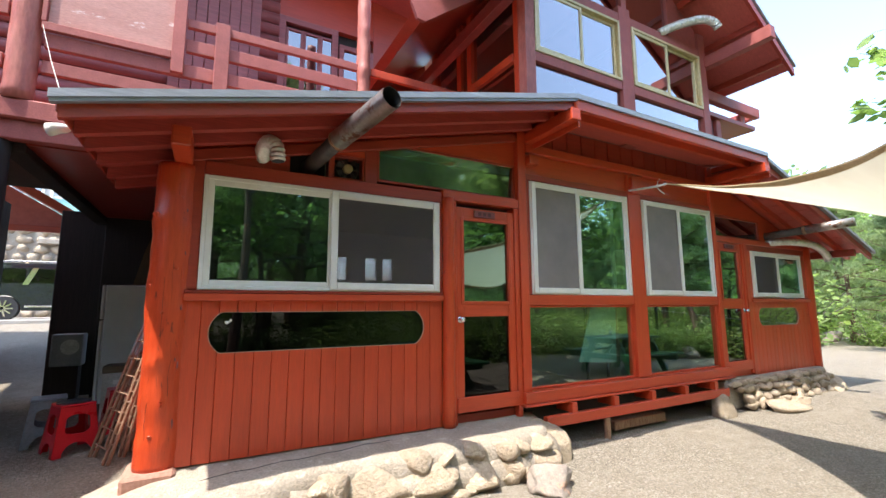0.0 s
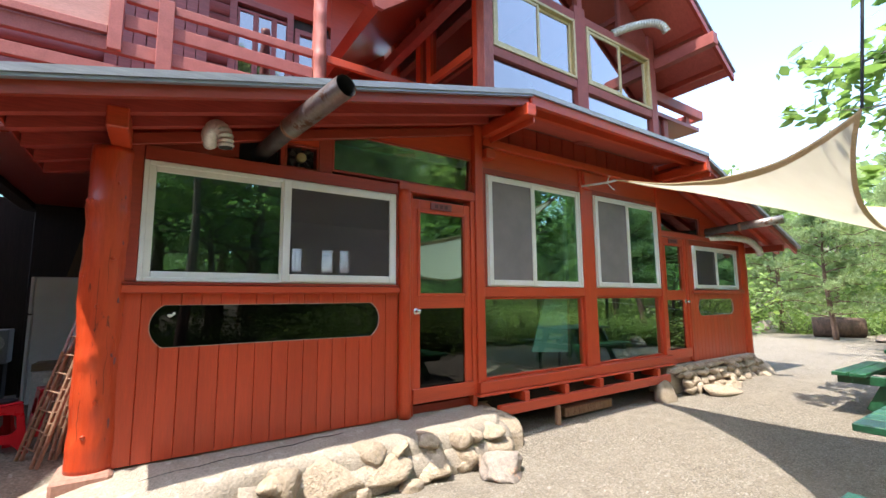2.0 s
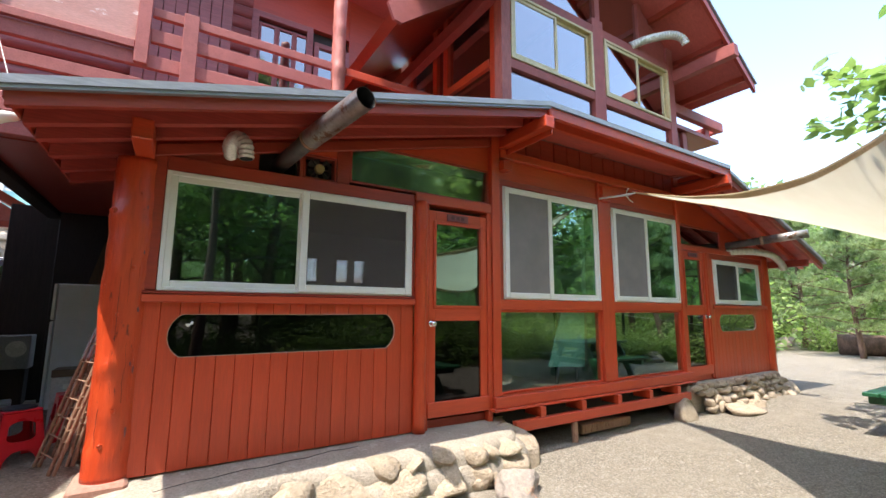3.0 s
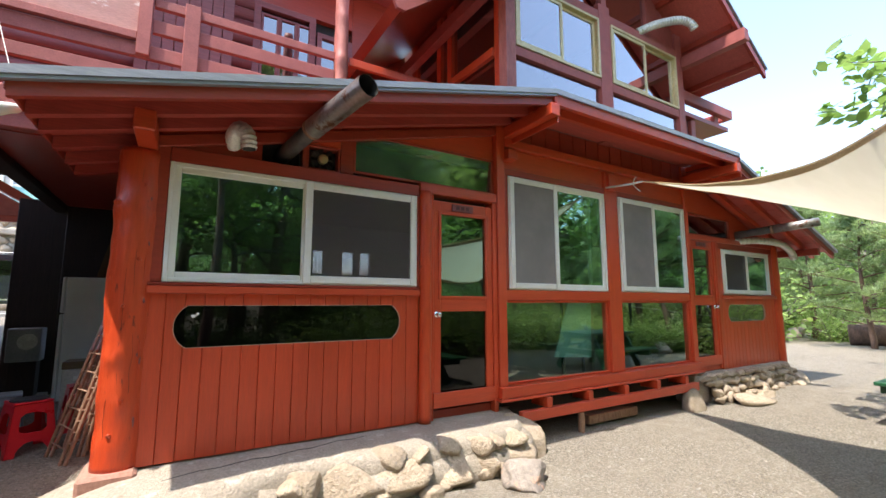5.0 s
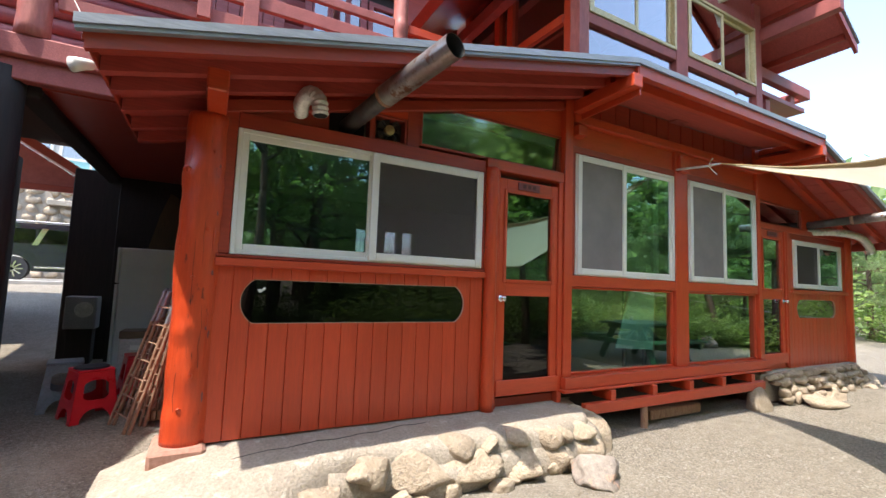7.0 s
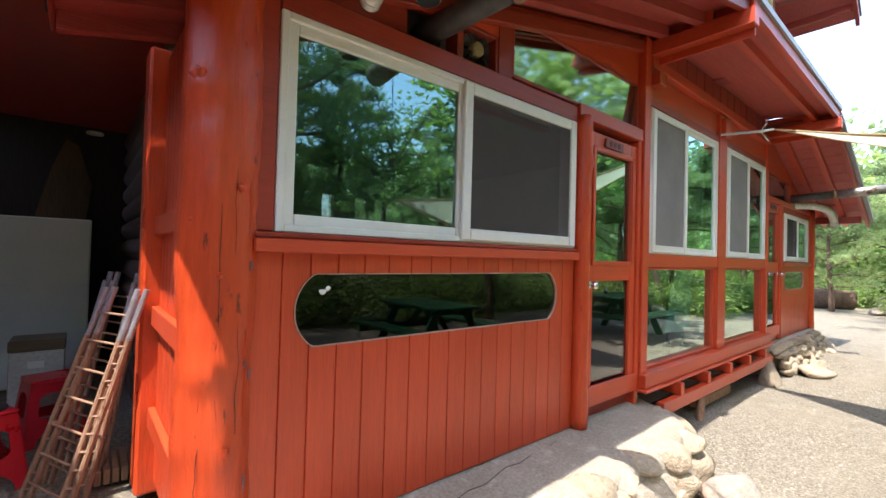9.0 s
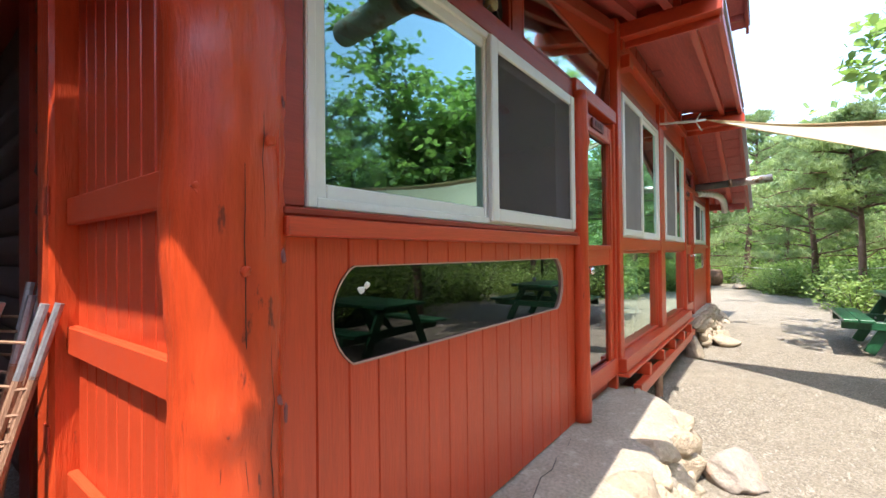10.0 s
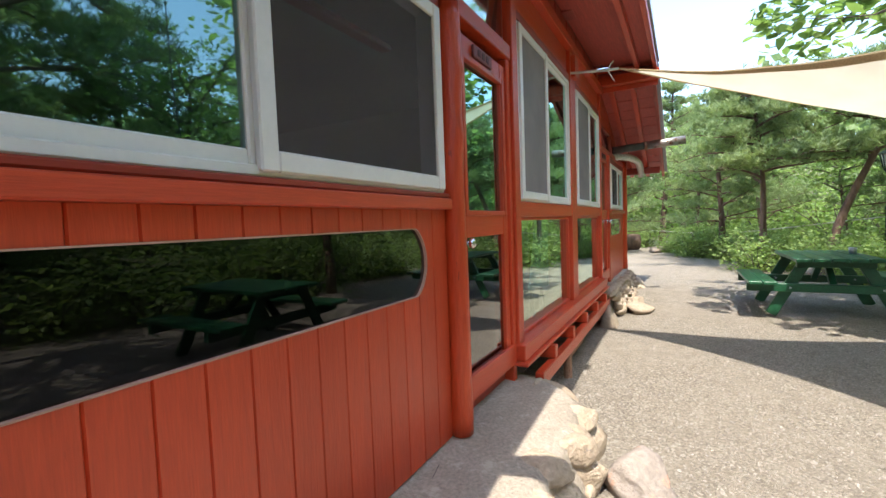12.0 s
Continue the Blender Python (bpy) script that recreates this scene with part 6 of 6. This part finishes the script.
def leaf_tree(seed, h=5.5, bare=2.4, spread=2.6, leaves=6500, size=0.11, name="broadleaf_tree", label="broadleaf tree with large fresh green leaves", toward=None, trunk_r=0.11, mat=None):
    rnd = random.Random(seed)
    t = thing(name, (0, 0, 0), label, "tree")
    tb = bmesh.new()
    axis_ = lambda k: Vector((0.15 * math.sin(k * 4 + seed), 0.15 * math.cos(k * 3 + seed), h * 0.8 * k))
    n = 12
    tube(tb, [axis_(k / n) - Vector((0, 0, 0.15 if k == 0 else 0)) for k in range(n + 1)], [trunk_r * (1 - 0.75 * k / n) for k in range(n + 1)], 10, True, 0.1)
    part("trunk", tb, M_bark, t, smooth=True)
    lb_, tips = bmesh.new(), []
    for i in range(16):
        k = bare / h + (1 - bare / h) * (i / 16)
        a = i * 2.4 + rnd.uniform(-0.4, 0.4)
        d = Vector((math.cos(a), math.sin(a), 0.35))
        ln = spread * rnd.uniform(0.6, 1.0)
        if toward is not None:
            d = d * 0.6 + Vector(toward)
            ln *= 1.2
        pts = limb_path(axis_(min(k, 0.98)), d, ln, 7, rnd, 0.04, 0.22)
        tube(lb_, pts, [0.04 * (1 - j / 8) + 0.004 for j in range(8)], 6, False)
        for j in range(2, 8):
            tips.append(pts[j])
            for _ in range(3):
                q = limb_path(pts[j], (rnd.uniform(-1, 1), rnd.uniform(-1, 1), rnd.uniform(-0.2, 0.5)), spread * 0.28, 3, rnd)
                tube(lb_, q, [0.008, 0.006, 0.004, 0.002], 4, False)
                tips += [q[1], q[2], q[3], q[3]]
    part("branchwork", lb_, M_bark2, t, smooth=True)
    blades = []
    for _ in range(leaves):
        p = tips[rnd.randrange(len(tips))]
        c = p + Vector((rnd.gauss(0, 0.10), rnd.gauss(0, 0.10), rnd.gauss(0, 0.07)))
        d = Vector((rnd.uniform(-1, 1), rnd.uniform(-1, 1), rnd.uniform(-0.7, 0.25))).normalized()
        s = size * rnd.uniform(0.6, 1.25)
        w = d.cross(Vector((rnd.gauss(0, 0.4), rnd.gauss(0, 0.4), 1))).normalized() * s * 0.32
        blades.append((c, c + d * s, w, Vector((0, 0, s * rnd.uniform(-0.1, 0.12)))))
    vs, fs = leaf_soup(blades)
    cr_ = new("crown", quad_mesh("crown", vs, fs, mat or M_leaf))
    cr_.parent = t
    return t


def shrub(seed, r=0.7, h=0.9, leaves=1500, size=0.085, mat=None, label="leafy green shrub at the edge of the gravel"):
    rnd = random.Random(seed)
    t = thing("shrub", (0, 0, 0), label, "shrub", "shrubs")
    sb_, tips = bmesh.new(), []
    for i in range(14):
        a = i * 2.4
        pts = limb_path((0.1 * math.cos(a), 0.1 * math.sin(a), -0.05), (math.cos(a) * r / h, math.sin(a) * r / h, 1.0), h * rnd.uniform(0.7, 1.15), 6, rnd, 0, 0.25)
        tube(sb_, pts, [0.014 - 0.002 * j for j in range(7)], 5, False)
        tips += pts[1:]
    part("stemwork", sb_, M_bark2, t)
    blades = []
    for _ in range(leaves):
        p = tips[rnd.randrange(len(tips))]
        c = p + Vector((rnd.gauss(0, 0.16), rnd.gauss(0, 0.16), rnd.gauss(0, 0.12))) * r / 0.7
        c.z = max(c.z, 0.03)
        d = Vector((rnd.uniform(-1, 1), rnd.uniform(-1, 1), rnd.uniform(-0.5, 0.4))).normalized()
        s = size * rnd.uniform(0.6, 1.3)
        w = d.cross(Vector((rnd.gauss(0, 0.5), rnd.gauss(0, 0.5), 1))).normalized() * s * 0.3
        blades.append((c, c + d * s, w, Vector((0, 0, s * 0.08))))
    vs, fs = blade_soup(blades)
    cr_ = new("foliage", quad_mesh("foliage", vs, fs, mat or M_bush))
    cr_.parent = t
    return t


def plant(src, x, y, s=1.0, rz=0.0, tilt=0.0):
    ob = copy_thing(src, pose(x, y, ground_z(x, y), tilt, 0, rz))
    ob.scale = (s, s, s)
    return ob


pines = [pine(3, 7.0, 1.3, 2.5), pine(11, 6.2, 0.9, 2.5, 0.12), pine(23, 7.8, 1.7, 2.7, 0.05)]
first = [(14.6, 1.5, 0.66, 0), (16.5, 4.2, 0.62, 70), (13.4, -2.2, 0.72, 120)]
for src, (x, y, s, rz) in zip(pines, first):
    src.location, src.scale, src.rotation_euler = (x, y, ground_z(x, y)), (s, s, s), (0, 0, radians(rz))
bare_a = pine(57, 5.0, 2.3, 2.3, 0.10, 3800, 0.2, 22, (0.1, 0.5, 0))
bare_a.location, bare_a.scale = (12.3, 0.75, ground_z(12, 1)), (0.82, 0.82, 0.82)
bare_b = pine(63, 5.2, 2.5, 2.4, 0.34, 3800, 0.2, 22, (0.1, -1, 0))
bare_b.location, bare_b.scale = (11.7, -0.25, ground_z(12, 0)), (0.86, 0.86, 0.86)
rnd = random.Random(41)
spots = [(17.5, 0.5), (16.8, -3.5), (20.5, 3.0), (19.0, 6.5), (23.0, 8.5), (21.5, -1.2), (24.5, 1.5), (14.8, -6.5), (19.5, -7.0), (25.0, -5.5), (27.0, 5.0), (29.0, 10.5), (25.5, 13.0),
         (-3.0, -7.0), (0.2, -8.2), (3.2, -7.2), (6.2, -8.4), (9.3, -7.0), (11.8, -9.0), (-6.5, -5.0), (1.8, -11.5), (5.0, -12.0), (8.2, -11.8), (-1.5, -12.0), (12.5, -13.0), (16.5, -11.5),
         (30.0, -1.0), (31.0, -9.0), (24.0, -12.0), (21.0, -16.0), (33.0, 6.0), (-9.5, -9.0), (-5, -14), (3.5, -16), (9.5, -17), (28, 17), (34, 13)]
for i, (x, y) in enumerate(spots):
    plant(pines[i % 3], x + rnd.uniform(-0.5, 0.5), y + rnd.uniform(-0.5, 0.5), rnd.uniform(0.85, 1.25) * (1.35 if y < -6.5 and x < 8 else 0.74), rnd.uniform(0, 360))
big = leaf_tree(7, 5.4, 2.5, 2.9, 8500, 0.165, toward=(-0.1, 0.85, 0.0))
big.location = (6.7, -2.0, 0.0)
lt = leaf_tree(19, 6.0, 3.2, 2.4, 4200, 0.12, label="broadleaf tree behind the picnic tables")
lt.location = (1.3, -5.6, 0)
# unseen tree added to throw dappled shade on the gravel
shade = leaf_tree(31, 7.6, 4.6, 3.0, 2000, 0.13, label="tall broadleaf tree out of view, added so its boughs shade the gravel", toward=(-0.12, 0.9, 0.0))
shade.location = (0.7, -2.7, 0)
for x, y, s, rz in ((-1.6, -4.6, 1.0, 50), (6.0, -5.2, 1.0, 140), (10.8, -4.6, 0.6, 20), (18.5, 1.8, 0.8, 80), (22.5, 5.5, 0.9, 10), (15.2, -1.2, 0.6, 200), (24, 10, 1.0, 90), (12.0, -6.8, 1.2, 250)):
    plant(lt, x, y, s, rz)
sh1 = shrub(3)
sh2 = shrub(9, 0.9, 1.2, 1700, 0.075, M_leaf, "pale yellow-green shrub beside the path")
sh1.location, sh2.location = (11.6, 1.0, ground_z(11.6, 1.0)), (19.2, 5.3, ground_z(19, 5))
for i in range(74):
    k = i / 73
    x = 16.2 - 6.2 * k + rnd.uniform(-0.3, 0.3) if i % 2 else 17.2 - 5.2 * k + rnd.uniform(-0.4, 0.5)
    y = 2.9 - 2.9 * k ** 0.8 + rnd.uniform(-0.35, 0.15) - (0.9 if i % 3 == 0 else 0) - (i % 2) * 0.3
    plant(sh1 if i % 4 else sh2, x, y, rnd.uniform(0.45, 0.95), rnd.uniform(0, 360))
for x, y, s in ((18.5, 5.6, 1.1), (20.5, 6.2, 1.3), (22.3, 7.3, 1.2), (21.5, 4.4, 1.2), (23.5, 9.2, 1.4), (19.6, 3.9, 1.2), (10.4, -0.8, 0.9), (10.9, -1.6, 1.0), (11.5, -2.6, 1.1), (10.2, -3.4, 1.0), (12.5, -1.0, 1.2),
                (0.5, -4.6, 1.0), (2.0, -5.0, 1.2), (3.5, -4.7, 1.0), (5.0, -5.3, 1.3), (6.6, -4.9, 1.1), (8.2, -5.0, 1.2), (9.6, -4.6, 1.1), (-1.0, -5.2, 1.2), (-2.6, -4.8, 1.1), (12.0, -4.2, 1.2), (-4.5, -4.5, 1.2), (4.2, -6.3, 1.4), (7.4, -6.4, 1.4), (1.0, -6.2, 1.4)):
    plant(sh2 if int(x * 10) % 3 == 0 else sh1, x, y, s, rnd.uniform(0, 360))
for x, y, s in ((3.9, -2.9, 1.25), (4.9, -2.6, 1.45), (5.8, -3.0, 1.3), (6.7, -2.6, 1.5), (7.7, -2.9, 1.35), (8.6, -2.5, 1.3), (9.4, -2.2, 1.2), (2.8, -3.2, 1.3)):
    plant(sh2 if int(x * 10) % 2 else sh1, x, y, s, rnd.uniform(0, 360))

# undergrowth between the trunks
for _ in range(120):
    a = rnd.uniform(-2.4, 0.75)
    d = rnd.uniform(11, 34)
    x, y = 4 + d * math.cos(a), d * math.sin(a) - 1
    if x > 9 and -1 < y < 6 and x < 19 or abs(x - 4) < 14 and y > -7.5 and x < 15:
        continue
    plant(sh1 if rnd.random() < 0.6 else sh2, x, y, rnd.uniform(1.4, 3.2), rnd.uniform(0, 360))

# far woods on the slope
vs, fs = [], []
for _ in range(42000):
    a = rnd.uniform(-2.6, 1.15)
    d = rnd.uniform(24, 80)
    x, y = d * math.cos(a), d * math.sin(a)
    c = Vector((x, y, ground_z(x, y) + rnd.uniform(0, 1) ** 0.8 * (5 + 4 * abs(noise.noise((x * 0.12, y * 0.12, 3))) * 2)))
    dd = Vector((rnd.gauss(0, 1), rnd.gauss(0, 1), rnd.gauss(0, 0.7))).normalized() * rnd.uniform(0.4, 0.9)
    w = dd.cross(Vector((rnd.gauss(0, 1), rnd.gauss(0, 1), rnd.gauss(0, 1)))).normalized() * 0.28
    k = len(vs)
    vs += [c, c + dd * 0.5 + w, c + dd, c + dd * 0.5 - w]
    fs.append((k, k + 1, k + 2, k + 3))
tagged(new("far_woods", quad_mesh("far_woods", vs, fs, M_far)), "dense green wooded slope beyond the yard", "woods", kind="stuff")

# boulders, log and rope along the path
for i, (x, y, sx, sy, sz) in enumerate(((20.2, 6.3, 0.9, 0.7, 0.6), (21.0, 5.6, 1.5, 1.1, 1.0), (19.3, 7.0, 0.7, 0.6, 0.5), (22.4, 7.4, 1.2, 0.9, 0.8), (16.8, 3.2, 1.0, 0.6, 0.25), (10.6, 0.2, 0.5, 0.4, 0.35), (10.2, -0.9, 0.6, 0.5, 0.4), (11.2, -0.2, 0.45, 0.4, 0.4))):
    solo("boulder", stone(bmesh.new(), (x, y, ground_z(x, y) + sz * 0.25), (sx, sy, sz), 900 + i, 3), M_boulder, (x, y, ground_z(x, y)), "grey boulder beside the gravel path", "rock", smooth=True)
lg = bmesh.new()
tube(lg, [(17.5, 4.95, 0.40), (17.7, 4.4, 0.41), (17.95, 3.85, 0.40)], [0.3, 0.31, 0.29], 16, True, 0.08)
solo("log", lg, M_bark, (17.8, 4.2, 0.1), "thick dark log lying across the path's end", "log", smooth=True)
rp = bmesh.new()
tube(rp, [(20, 3.5, 0.75), (16, 1.5, 0.7), (13.3, 0.2, 0.95), (12.4, -2.0, 1.25), (12.0, -5.0, 1.6)], 0.014, 6)
solo("rope", rp, M_rope, (13.3, 0.2, 0.95), "white rope strung between the pines", "rope")
gr = thing("guard_rail", (25, 8, 0.5), "pale road guard rail beyond the trees", "rail")
part("rail", beam(bmesh.new(), (24, 14, 1.1), (29, -2, 1.1), 0.06, 0.28), M_plaster, gr)
for k in range(6):
    part("rail_post", one_box(24.06 + k, 24.16 + k, 13.9 - k * 3.2, 14.0 - k * 3.2, 0.3, 1.2), M_plaster, gr)

# loose pebbles on the gravel
vs, fs = [], []
for _ in range(9000):
    x, y = (rnd.uniform(-1.6, 0.2), rnd.uniform(2.6, 5.6)) if rnd.random() < 0.35 else (rnd.uniform(0.2, 6.5), rnd.uniform(1.0, 3.3))
    r = rnd.uniform(0.004, 0.011) * (1.8 if rnd.random() < 0.06 else 1)
    z = ground_z(x, y) + 0.018 * noise.noise((x * 0.9, y * 0.9, 0)) + 0.006 * noise.noise((x * 3, y * 3, 4))
    k = len(vs)
    a = rnd.uniform(0, 6.28)
    for j in range(4):
        vs.append((x + r * rnd.uniform(0.8, 1.3) * math.cos(a + j * 1.57), y + r * rnd.uniform(0.7, 1.2) * math.sin(a + j * 1.57), z + r * rnd.uniform(0.0, 0.2)))
    vs.append((x + r * 0.1, y, z + r * rnd.uniform(0.6, 0.9)))
    fs += [(k, k + 1, k + 4), (k + 1, k + 2, k + 4), (k + 2, k + 3, k + 4), (k + 3, k, k + 4)]
tagged(new("pebbles", quad_mesh("pebbles", vs, fs, M_pebble, True)), "loose grey gravel pebbles", "gravel", kind="stuff")
